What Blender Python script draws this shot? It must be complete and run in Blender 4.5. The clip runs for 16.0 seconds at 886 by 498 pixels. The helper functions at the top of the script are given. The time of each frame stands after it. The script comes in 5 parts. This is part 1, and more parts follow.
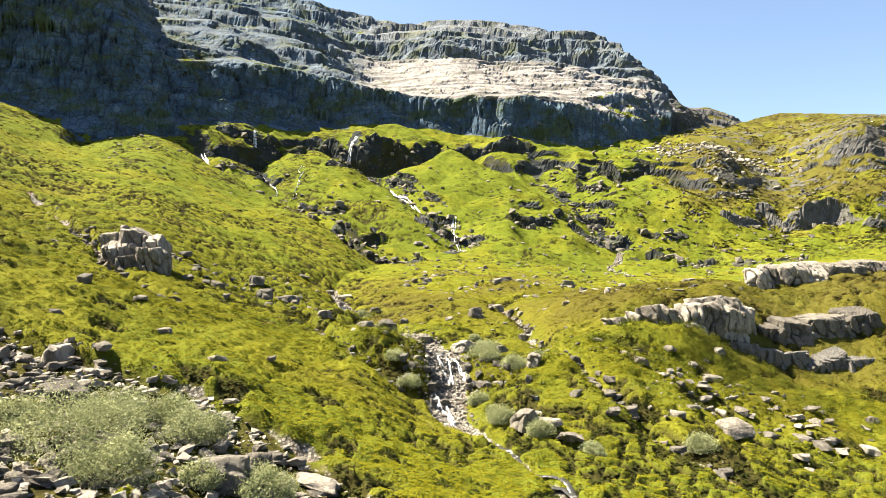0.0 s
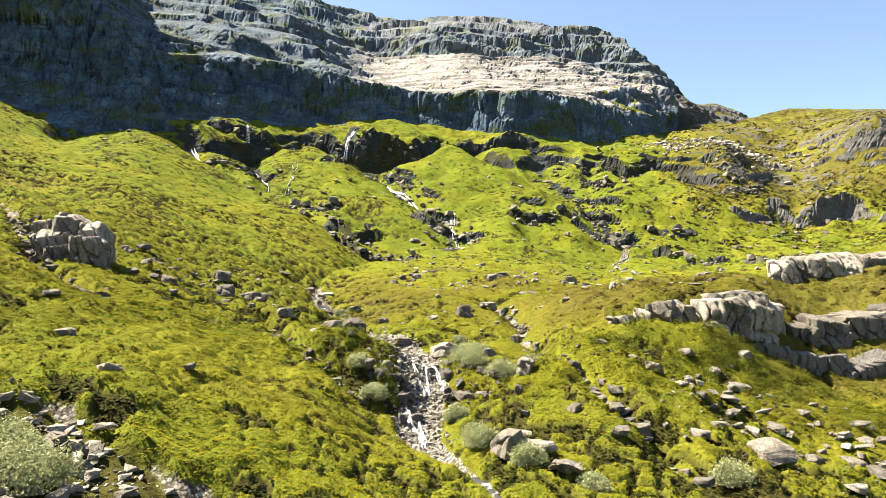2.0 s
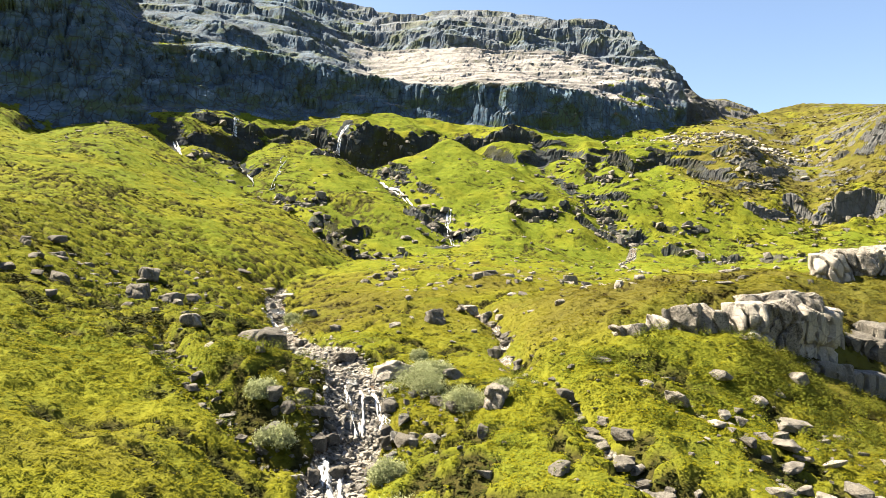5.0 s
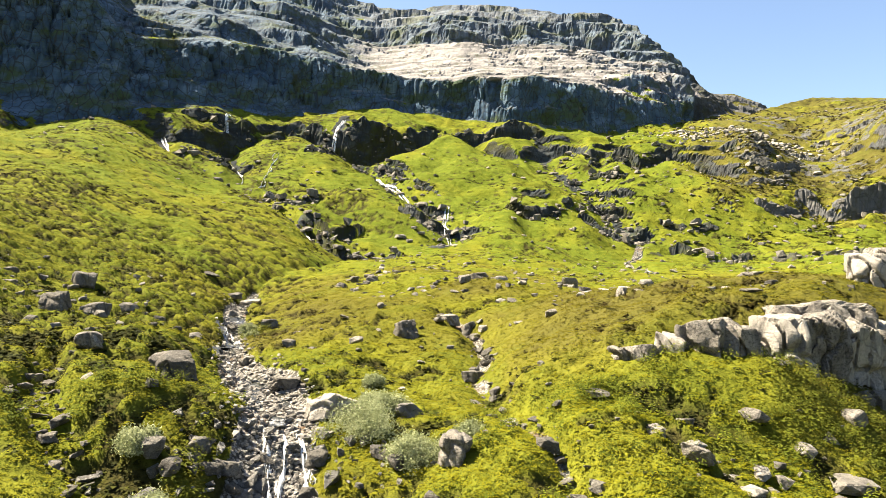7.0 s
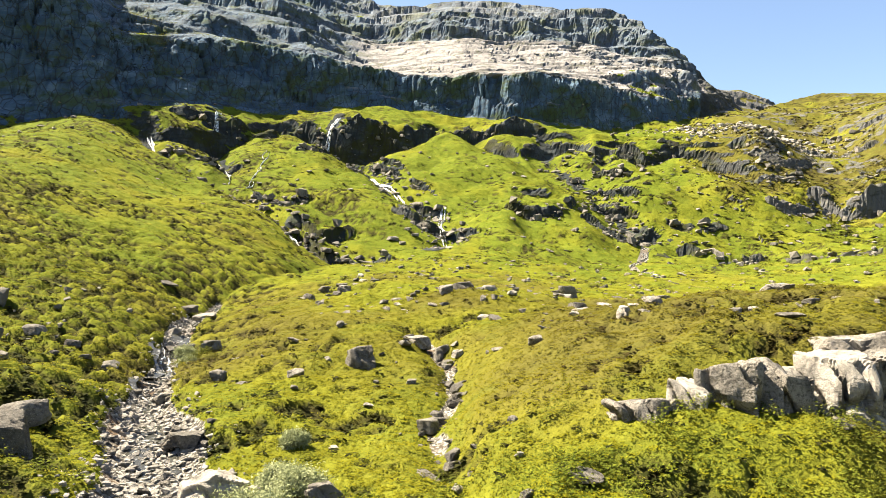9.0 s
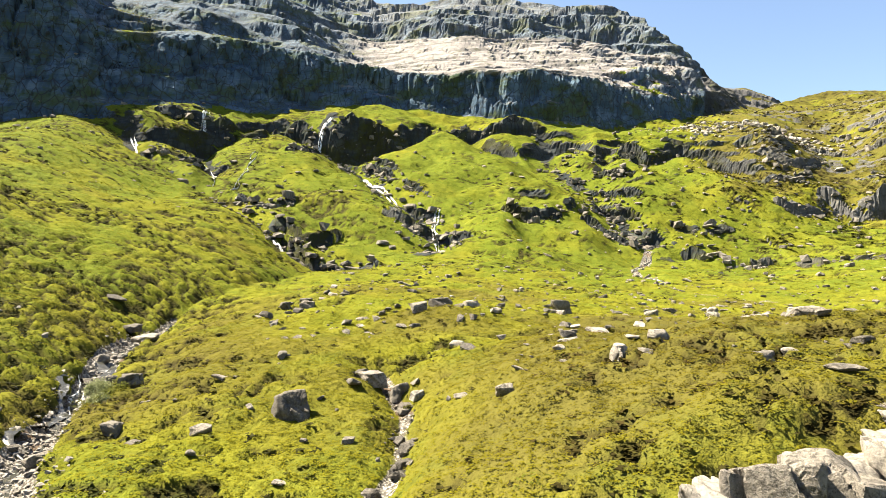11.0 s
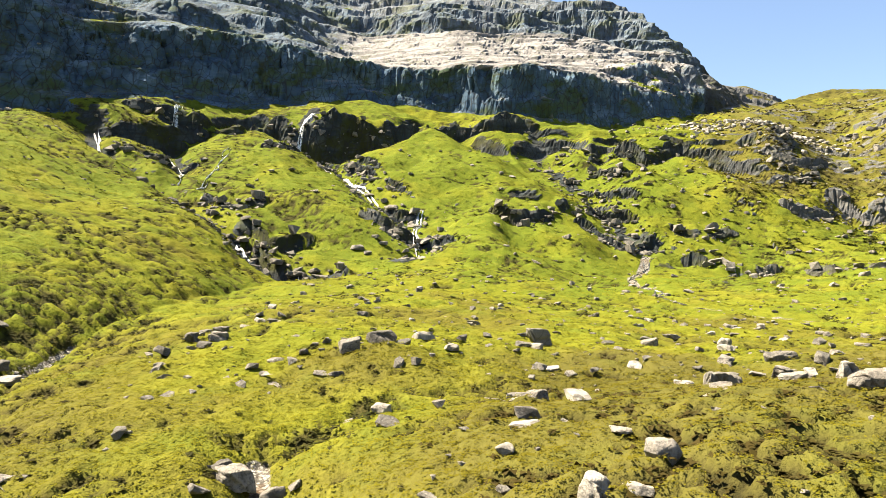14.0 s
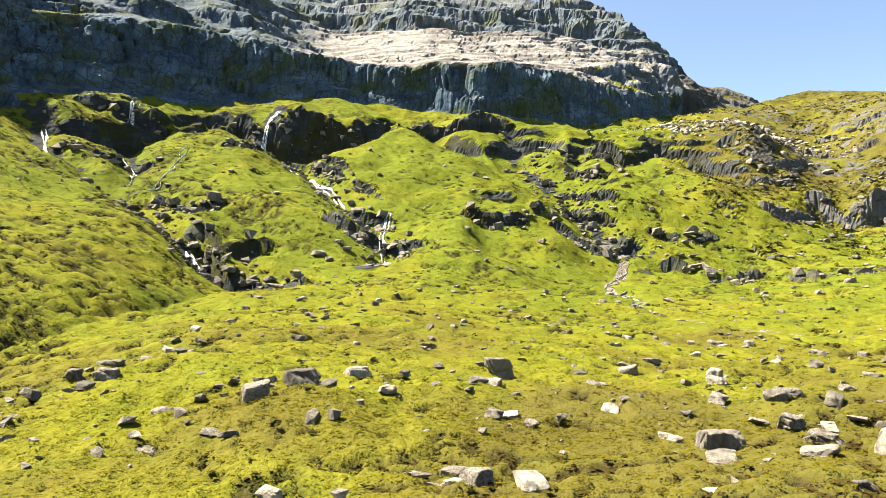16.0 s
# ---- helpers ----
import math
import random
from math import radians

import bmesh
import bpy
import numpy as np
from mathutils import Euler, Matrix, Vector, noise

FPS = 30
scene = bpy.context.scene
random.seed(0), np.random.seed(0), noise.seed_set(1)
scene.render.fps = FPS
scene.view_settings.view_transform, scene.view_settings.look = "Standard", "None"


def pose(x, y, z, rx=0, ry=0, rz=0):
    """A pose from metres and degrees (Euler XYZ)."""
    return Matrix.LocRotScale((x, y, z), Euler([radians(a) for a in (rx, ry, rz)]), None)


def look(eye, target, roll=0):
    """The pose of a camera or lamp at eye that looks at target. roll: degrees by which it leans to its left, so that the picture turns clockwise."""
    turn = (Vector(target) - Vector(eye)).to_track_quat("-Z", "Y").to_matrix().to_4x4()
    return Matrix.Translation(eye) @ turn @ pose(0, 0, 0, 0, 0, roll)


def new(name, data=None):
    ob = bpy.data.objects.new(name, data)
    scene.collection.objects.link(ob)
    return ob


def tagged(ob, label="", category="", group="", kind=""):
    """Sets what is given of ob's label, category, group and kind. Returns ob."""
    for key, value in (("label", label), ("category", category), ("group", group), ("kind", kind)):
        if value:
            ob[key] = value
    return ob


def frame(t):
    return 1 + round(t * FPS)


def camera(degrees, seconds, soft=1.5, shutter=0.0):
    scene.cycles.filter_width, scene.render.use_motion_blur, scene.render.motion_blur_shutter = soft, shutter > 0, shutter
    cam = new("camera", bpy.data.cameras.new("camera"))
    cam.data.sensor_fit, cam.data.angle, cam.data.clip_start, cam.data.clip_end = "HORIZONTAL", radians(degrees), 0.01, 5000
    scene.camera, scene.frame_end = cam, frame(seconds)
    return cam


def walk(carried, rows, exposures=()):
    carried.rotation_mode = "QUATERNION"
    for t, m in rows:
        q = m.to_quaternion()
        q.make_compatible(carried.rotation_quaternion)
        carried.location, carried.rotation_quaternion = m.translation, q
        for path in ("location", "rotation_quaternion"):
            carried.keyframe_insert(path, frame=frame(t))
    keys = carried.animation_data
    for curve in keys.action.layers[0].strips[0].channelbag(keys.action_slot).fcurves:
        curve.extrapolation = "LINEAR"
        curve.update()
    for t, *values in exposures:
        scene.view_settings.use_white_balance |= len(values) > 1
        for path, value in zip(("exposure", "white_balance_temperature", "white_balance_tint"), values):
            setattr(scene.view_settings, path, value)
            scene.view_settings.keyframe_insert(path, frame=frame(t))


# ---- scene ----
cam = camera(66.58, 16.0, soft=0.6)


def aim(x, y, z, yaw, pitch, roll):
    """A camera pose from its place, its turn to the left of +y, its tilt up and its lean."""
    a, b = radians(yaw), radians(pitch)
    eye = Vector((x, y, z))
    return look(eye, eye + Vector((-math.sin(a) * math.cos(b), math.cos(a) * math.cos(b), math.sin(b))), roll)


PATH = [
    (0.0, aim(0.001, 0.000, 0.001, -0.043, 1.606, 0.399)),
    (0.5, aim(0.565, 1.966, -0.168, 0.202, 1.508, 0.403)),
    (1.0, aim(1.047, 3.921, -0.375, 0.293, 1.537, 0.336)),
    (1.5, aim(1.483, 5.874, -0.583, 0.322, 1.623, 0.296)),
    (2.0, aim(1.923, 7.827, -0.757, 0.386, 1.700, 0.236)),
    (2.5, aim(2.391, 9.790, -0.884, 0.451, 1.750, 0.212)),
    (3.0, aim(2.880, 11.765, -0.969, 0.551, 1.765, 0.164)),
    (3.5, aim(3.370, 13.742, -1.026, 0.655, 1.729, 0.218)),
    (4.0, aim(3.834, 15.692, -1.079, 0.726, 1.769, 0.245)),
    (4.5, aim(4.319, 17.614, -1.126, 0.818, 1.776, 0.257)),
    (5.0, aim(4.817, 19.474, -1.148, 0.918, 1.788, 0.226)),
    (5.5, aim(5.323, 21.306, -1.133, 1.026, 1.797, 0.171)),
    (6.0, aim(5.831, 23.142, -1.071, 1.140, 1.794, 0.109)),
    (6.5, aim(6.336, 25.013, -0.951, 1.259, 1.772, 0.059)),
    (7.0, aim(6.836, 26.905, -0.802, 1.410, 1.697, 0.019)),
    (7.5, aim(7.337, 28.813, -0.643, 1.503, 1.704, -0.014)),
    (8.0, aim(7.845, 30.734, -0.457, 1.635, 1.692, -0.187)),
    (8.5, aim(8.356, 32.660, -0.245, 1.733, 1.701, -0.216)),
    (9.0, aim(8.870, 34.565, -0.030, 1.855, 1.688, -0.211)),
    (9.5, aim(9.374, 36.421, 0.199, 1.959, 1.694, -0.239)),
    (10.0, aim(9.865, 38.188, 0.451, 2.046, 1.707, -0.284)),
    (10.5, aim(10.349, 39.919, 0.716, 2.102, 1.720, -0.326)),
    (11.0, aim(10.832, 41.662, 0.985, 2.115, 1.724, -0.342)),
    (11.5, aim(11.317, 43.469, 1.249, 2.074, 1.709, -0.312)),
    (12.0, aim(11.802, 45.310, 1.508, 1.994, 1.665, -0.240)),
    (12.5, aim(12.297, 47.178, 1.764, 1.928, 1.653, -0.191)),
    (13.0, aim(12.794, 49.032, 2.015, 1.950, 1.608, -0.094)),
    (13.5, aim(13.276, 50.864, 2.265, 1.939, 1.635, -0.092)),
    (14.0, aim(13.748, 52.691, 2.517, 1.941, 1.653, -0.132)),
    (14.5, aim(14.230, 54.526, 2.783, 1.557, 1.694, -0.207)),
    (15.0, aim(14.718, 56.363, 3.069, 1.164, 1.669, -0.254)),
    (15.5, aim(15.207, 58.193, 3.361, 0.700, 1.678, -0.287)),
    (16.0, aim(15.697, 60.001, 3.629, 0.199, 1.689, -0.232)),
]
walk(cam, PATH)

# ---- world, sun ----
SUN_EL, SUN_AZ = 55.0, -74.0   # degrees; azimuth from +y towards +x
SUN_DIR = Vector((math.sin(radians(SUN_AZ)) * math.cos(radians(SUN_EL)), math.cos(radians(SUN_AZ)) * math.cos(radians(SUN_EL)), math.sin(radians(SUN_EL))))
world = bpy.data.worlds.new("sky")
scene.world = world
world.use_nodes = True
wn = world.node_tree
sky = wn.nodes.new("ShaderNodeTexSky")
sky.sky_type, sky.sun_disc = "NISHITA", False
sky.sun_elevation, sky.sun_rotation = radians(SUN_EL), radians(SUN_AZ)
sky.altitude, sky.air_density, sky.dust_density, sky.ozone_density = 800, 1.0, 2.0, 0.5
wn.nodes["Background"].inputs["Strength"].default_value = 0.04
wn.links.new(sky.outputs["Color"], wn.nodes["Background"].inputs["Color"])
lamp = bpy.data.lights.new("sun", "SUN")
lamp.energy, lamp.angle, lamp.color = 5.0, radians(0.5), (1.0, 0.88, 0.68)
sun = new("sun", lamp)
sun.matrix_world = look((-300, 300, 400), Vector((-300, 300, 400)) - SUN_DIR)
scene.view_settings.exposure = 2.65


# ---- noise and land ----
def lattice(ix, iy, iz):
    h = (ix.astype(np.uint32) * np.uint32(374761393) + iy.astype(np.uint32) * np.uint32(668265263) + iz.astype(np.uint32) * np.uint32(2147483647))
    h = (h ^ (h >> np.uint32(13))) * np.uint32(1274126177)
    h = (h ^ (h >> np.uint32(16))) * np.uint32(2246822519)
    return ((h ^ (h >> np.uint32(15))) & np.uint32(0xFFFFFF)).astype(np.float32) / np.float32(0x7FFFFF) - 1


def vnoise(x, y, z):
    """Smooth value noise, about -1 to 1."""
    x, y, z = (np.asarray(v, np.float64) for v in np.broadcast_arrays(x, y, z))
    fx, fy, fz = np.floor(x), np.floor(y), np.floor(z)
    ix, iy, iz = fx.astype(np.int64), fy.astype(np.int64), fz.astype(np.int64)
    a, b, c = x - fx, y - fy, z - fz
    a, b, c = (v * v * v * (v * (v * 6 - 15) + 10) for v in (a, b, c))
    out = 0
    for dx in (0, 1):
        for dy in (0, 1):
            for dz in (0, 1):
                out = out + lattice(ix + dx, iy + dy, iz + dz) * (a if dx else 1 - a) * (b if dy else 1 - b) * (c if dz else 1 - c)
    return out


def fbm(x, y, z=0.0, octaves=4, gain=0.5):
    out, amp = 0, 1.0
    for k in range(octaves):
        out = out + amp * vnoise(np.asarray(x) * 2**k + 17.3 * k, np.asarray(y) * 2**k - 9.1 * k, np.asarray(z) * 2**k + 5.7 * k)
        amp *= gain
    return out


def sstep(a, b, v):
    t = np.clip((v - a) / (b - a), 0, 1)
    return t * t * (3 - 2 * t)


FINE = np.concatenate([np.arange(-900, 0, 10.0), np.arange(0, 640, 0.5), np.arange(640, 4000, 20.0)])
BEARINGS, TABLE = [], []


def section(bearing, *knots):
    """A slope profile of the valley along one bearing (x / distance): knots of distance and height."""
    ys = [-900, -300, -60] + [k[0] for k in knots] + [900, 4000]
    last = knots[-1][1]
    zs = [-70, -42, -17] + [k[1] for k in knots] + [last + 10, last - 60]
    z = np.interp(FINE, ys, zs)
    soft = np.interp(FINE, [0, 20, 100, 200, 230, 640], [4, 2, 3, 2.5, 1.2, 1.5])
    out, total = 0, 0
    for k in np.linspace(-2, 2, 9):
        w = math.exp(-k * k / 2)
        out = out + w * np.interp(FINE + k * soft, FINE, z)
        total += w
    BEARINGS.append(bearing)
    TABLE.append(out / total)


section(-1.6, (16, 8), (60, 25), (120, 60), (150, 110), (250, 180), (500, 260))
section(-0.62, (16, -5.4), (25, -5), (42, -0.3), (75, 5.5), (110, 13), (160, 30), (200, 46), (205, 50), (213, 88), (224, 118), (245, 150), (300, 190), (500, 270))
section(-0.52, (18, -5.6), (28, -4.8), (45, -1.2), (75, 4.2), (105, 9), (155, 24), (200, 37), (207, 40), (212, 46), (220, 82), (231, 103), (255, 124), (300, 152), (480, 228))
section(-0.43, (20, -6), (35, -4.6), (50, -2), (68, 1.2), (80, 3.5), (100, 6.5), (150, 20), (207, 42), (216, 44), (222, 49), (232, 75), (250, 79), (258, 90), (280, 97), (330, 128), (450, 190))
section(-0.30, (22, -7), (35, -5.5), (50, -3.7), (75, -2.2), (100, 2), (150, 12.5), (190, 23), (214, 31), (219, 33), (223, 41), (246, 53.5), (249, 57), (257, 78), (278, 87), (284, 98), (345, 124), (353, 134), (450, 178), (520, 212))
section(-0.20, (25, -7.8), (35, -6.8), (50, -5.2), (70, -4.2), (80, -2.4), (100, -1), (112, 0.8), (140, 6.4), (165, 12), (190, 19), (215, 29), (246, 45), (250, 45.5), (252, 48), (267, 56), (270, 60), (277, 80), (300, 89), (308, 100), (360, 121), (367, 133), (428, 158), (436, 171), (500, 198))
section(-0.10, (25, -8.6), (35, -8), (50, -6.2), (62, -5.8), (75, -4.7), (100, -2.4), (120, -1.3), (150, 1), (160, 3), (180, 8), (215, 20), (243, 32), (247, 35), (251, 45.5), (266, 54), (283, 60.5), (288, 75), (330, 90), (390, 120), (418, 128), (428, 145), (470, 165), (500, 187), (560, 193))
section(0.0, (25, -9.4), (35, -9.4), (43, -8.8), (50, -7.2), (54, -6.3), (62, -5.8), (72, -4.9), (95, -1.9), (110, -1.2), (145, 0), (165, 3), (176, 5.2), (188, 10), (215, 22), (240, 34), (262, 45.5), (271, 51), (279, 57), (285, 59), (290, 75), (340, 96), (390, 121), (400, 123), (408, 138), (440, 156), (470, 176), (510, 182))
section(0.10, (25, -10), (35, -9.6), (48, -7.4), (65, -6), (80, -4), (93, -2.2), (110, -2.3), (145, -0.3), (168, 3.5), (185, 10.5), (205, 19), (240, 31), (255, 38), (270, 46), (281, 52), (289, 55.5), (294, 75), (350, 98), (392, 122), (402, 124), (410, 138), (445, 153), (480, 176), (520, 178))
section(0.20, (25, -10.6), (35, -10), (48, -7.3), (57, -4.9), (68, -2.9), (76, -2.6), (90, -3.6), (105, -3.4), (140, -2), (170, 0), (190, 1.8), (215, 15), (238, 29), (255, 38), (260, 42), (270, 45), (286, 49.5), (297, 54), (302, 74), (350, 93), (395, 120), (405, 121), (420, 124), (427, 145), (440, 157), (462, 163), (520, 160))
section(0.265, (25, -10.8), (38, -10), (49, -6.7), (54, -5.0), (57, -4.5), (60, -3.4), (67, -2.2), (75, -1.9), (90, -3.5), (106, -3.9), (140, -3.2), (176, 0), (194, 2.3), (215, 14), (240, 29.5), (260, 41), (278, 47), (300, 54), (318, 61), (321, 64), (325, 73), (342, 82), (347, 90), (375, 100), (405, 119), (415, 126), (423, 138), (440, 148), (455, 150), (500, 134))
section(0.30, (25, -11), (40, -10), (50, -6.8), (54, -5.1), (57, -4.6), (60, -3.1), (66, -2), (74, -1.5), (90, -3.5), (107, -4.2), (140, -4), (180, 0), (201, 3), (219, 14.5), (240, 29), (262, 42), (285, 50), (310, 57), (334, 65), (337, 69), (341, 77), (358, 85), (364, 93), (375, 99), (395, 110), (408, 119), (428, 126), (445, 127), (500, 112))
section(0.35, (25, -11.2), (41, -10), (50, -7.4), (55, -5.6), (57, -5.2), (59.5, -3.6), (64, -2), (75, -1.3), (90, -3.3), (108, -4.3), (140, -4), (185, 0.5), (202, 3), (220, 13), (243, 28), (266, 44), (300, 55.5), (345, 68), (385, 77), (392, 81), (401, 92), (418, 102), (440, 108), (470, 112), (500, 104))
section(0.40, (25, -11.4), (41, -10), (50, -8.4), (56, -6.8), (58.5, -4.8), (61, -2.4), (66, -1.6), (75, -1.1), (90, -3), (110, -4.5), (140, -4), (190, 1), (203, 3), (220, 12), (245, 28), (270, 46.5), (320, 62), (392, 80), (420, 88), (450, 103), (471, 113), (520, 108))
section(0.50, (25, -12), (41, -10.8), (50, -9.5), (57.5, -8.9), (59.5, -6.5), (64, -4.2), (67, -3), (70, -1.5), (90, -1.8), (110, -4), (140, -4), (190, 2.5), (215, 8), (235, 13), (243, 22.5), (290, 45), (350, 70), (400, 87), (425, 98.5), (470, 100))
section(0.63, (25, -12.5), (41, -11.5), (52, -10.4), (58, -9.6), (61, -6.2), (65, -2), (69, -0.4), (90, 0), (120, -2), (190, 4), (225, 12), (238, 28), (262, 46), (272, 60), (300, 66), (390, 90), (450, 104))
section(1.6, (25, -12), (60, -4), (120, 8), (200, 22), (240, 50), (300, 80), (450, 110))
ORDER = np.argsort(BEARINGS)
BEARINGS, TABLE = np.array(BEARINGS)[ORDER], np.array(TABLE)[ORDER]
MAIN_STREAM = [(-13.6, 159), (-17, 122), (-16.5, 103), (-13.5, 88), (-10.5, 78), (-6, 65.5), (-2.6, 59), (-0.2, 54), (0.6, 49), (0.4, 43.5), (2.9, 37), (7, 28), (12, 18), (18, 4), (24, -40)]
RUNNEL = [(6.2, 77), (8.0, 72), (8.4, 66), (7.7, 61), (8.5, 55), (9.9, 50), (10.7, 45.5), (11.7, 42), (13.2, 38), (16, 32)]
GULLY_WEST = [(-80, 219), (-73, 206), (-60, 196), (-43, 184), (-31, 172), (-21, 165), (-13.6, 159)]
GULLY_SIDE = [(-66, 243), (-62, 226), (-54, 210), (-46, 190)]
GULLY_FALL = [(-34, 262), (-34, 247), (-24, 236), (-13, 222), (-5, 206), (2, 192), (4.5, 181), (3, 172)]
GULLY_EAST = [(35, 280), (38, 262), (41, 245), (46, 228), (52, 212), (56, 203)]
PEAT_RILL = [(-13, 59), (-9.6, 53.5), (-8.2, 50.5), (-6, 48.4), (-3.6, 46.4), (-1, 44.5)]
GROOVE = [(-60, 98), (-45, 80), (-34, 65), (-27.5, 56), (-24, 52.5), (-20, 50.5)]
FAN_STREAM = [(53, 201), (50, 192), (45, 182), (43.5, 172), (44.5, 163), (42.5, 156), (44.5, 149), (50, 143), (57, 138)]
# rock steps in the slopes, each a foot line from west to east, the height of the riser and half the depth it takes
LEDGES_WEST = [([(-75, 228), (-66, 233), (-57, 236), (-51, 244)], 5, 7), ([(-48, 250), (-41, 249.5), (-35, 249), (-30, 249), (-25, 250)], 6.5, 6), ([(-69, 207), (-60, 206), (-52, 211)], 1.8, 3), ([(-38, 227), (-32, 234)], 1.8, 3),
               ([(-40, 190), (-32, 186), (-28, 190)], 1.4, 3), ([(-28, 175), (-21, 171), (-17, 176)], 3.5, 5), ([(-24, 170), (-15, 163), (-10, 161), (-5.5, 158)], 4.5, 5)]
LEDGES_MIDDLE = [([(-25, 250), (-18, 251), (-12, 253), (-8, 257), (-3, 262)], 6.4, 7), ([(-25, 243), (-17, 237), (-9, 229)], 2.8, 4), ([(-17, 234), (-8, 223), (0, 214)], 2.8, 4), ([(-6, 207), (-1, 203), (5, 202)], 2.8, 4), ([(-6, 189), (0, 186), (5, 187), (11, 184)], 3.5, 5),
                 ([(3, 266), (11, 272), (22, 272), (36, 276)], 6, 6), ([(21, 206), (26, 203), (33, 208), (39, 217)], 3.5, 6), ([(41, 208), (46, 204), (50, 201), (56, 209)], 2.4, 5), ([(39, 216), (46, 221), (53, 219)], 2.1, 4)]
LEDGES_EAST = [([(44, 266), (52, 256), (60, 258), (67, 252), (78, 261)], 3.5, 6), ([(49, 246), (53, 241), (58, 240)], 1.8, 4), ([(64, 215), (69, 212), (76, 214)], 2.1, 4), ([(63, 200), (68, 196), (73, 194), (79, 198)], 4.5, 5), ([(96, 228), (102, 227), (110, 232)], 3.5, 5), ([(113, 234), (117, 231), (124, 231), (135, 232)], 7.2, 7),
               ([(99, 261), (113, 261)], 1.8, 4), ([(130, 281), (138, 275), (146, 267)], 2.1, 5), ([(98, 250), (108, 250), (122, 259)], 2.1, 4), ([(100, 243), (107, 243), (113, 245)], 2.4, 4), ([(148, 297), (162, 290)], 2.8, 5), ([(82, 190), (92, 187), (102, 188)], 2.1, 5)]
LEDGES = LEDGES_WEST + LEDGES_MIDDLE + LEDGES_EAST
# fans of turf-covered debris below the cliffs: apex and steepness
FANS = [(-92, 213, 43.5, 0.44), (-49, 246, 45, 0.49), (1, 265, 48, 0.53), (42, 264, 42.5, 0.59), (59, 250, 36, 0.64), (78, 258, 38, 0.56)]
BANK_EDGE = ([-40, -30, -22, -16, -9.6, -5, -3, 0], [30, 34.5, 33.8, 32.5, 30.8, 28, 25.5, 19])
CLIFF_FOOT = ([-1.6, -0.62, -0.43, -0.3, -0.2, -0.1, 0, 0.1, 0.2, 0.3, 0.35, 0.4, 0.5, 0.63, 1.6], [150, 204, 219, 248, 268, 282, 284, 288, 296, 335, 387, 410, 460, 480, 500])
FEET = np.interp(BEARINGS, *CLIFF_FOOT)


def spread(y):
    return np.sqrt(np.asarray(y, float) ** 2 + 81.0)


def away(x, y, line):
    """Distance to a line of places, and how far along it (0 to 1) the nearest place lies."""
    best, where, n = np.full(np.shape(x), 1e9), np.zeros(np.shape(x)), len(line) - 1
    for k in range(n):
        (ax, ay), (bx, by) = line[k], line[k + 1]
        dx, dy = bx - ax, by - ay
        t = np.clip(((x - ax) * dx + (y - ay) * dy) / (dx * dx + dy * dy), 0, 1)
        d = np.hypot(x - ax - t * dx, y - ay - t * dy)
        near = d < best
        best, where = np.where(near, d, best), np.where(near, (k + t) / n, where)
    return best, where


def above(x, y, line):
    """Signed distance to a line that runs from west to east (uphill is positive), and how far its end is passed."""
    best, sign, past = np.full(np.shape(x), 1e9), np.ones(np.shape(x)), np.zeros(np.shape(x))
    for k in range(len(line) - 1):
        (ax, ay), (bx, by) = line[k], line[k + 1]
        dx, dy = bx - ax, by - ay
        long = math.hypot(dx, dy)
        t = ((x - ax) * dx + (y - ay) * dy) / long ** 2
        c = np.clip(t, 0, 1)
        d = np.hypot(x - ax - c * dx, y - ay - c * dy)
        near = d < best
        best = np.where(near, d, best)
        sign = np.where(near, np.sign(dx * (y - ay) - dy * (x - ax)), sign)
        out = (np.maximum(-t, 0) if k == 0 else 0) * long + (np.maximum(t - 1, 0) if k == len(line) - 2 else 0) * long
        past = np.where(near, out, past)
    return best * sign, past


def fans(x, y):
    """Height of the debris fans, each a cone, joined along sharp hollows."""
    z = np.full(np.shape(x), -99.0)
    for ax, ay, top, steep in FANS:
        r = np.sqrt((x - ax) ** 2 + (y - ay) ** 2 + 4)
        a = np.arctan2(x - ax, ay - y)
        z = np.maximum(z, top - steep * r * (1 + 0.05 * np.sin(5 * a + ax)) + 0.0003 * r * r)
    return z


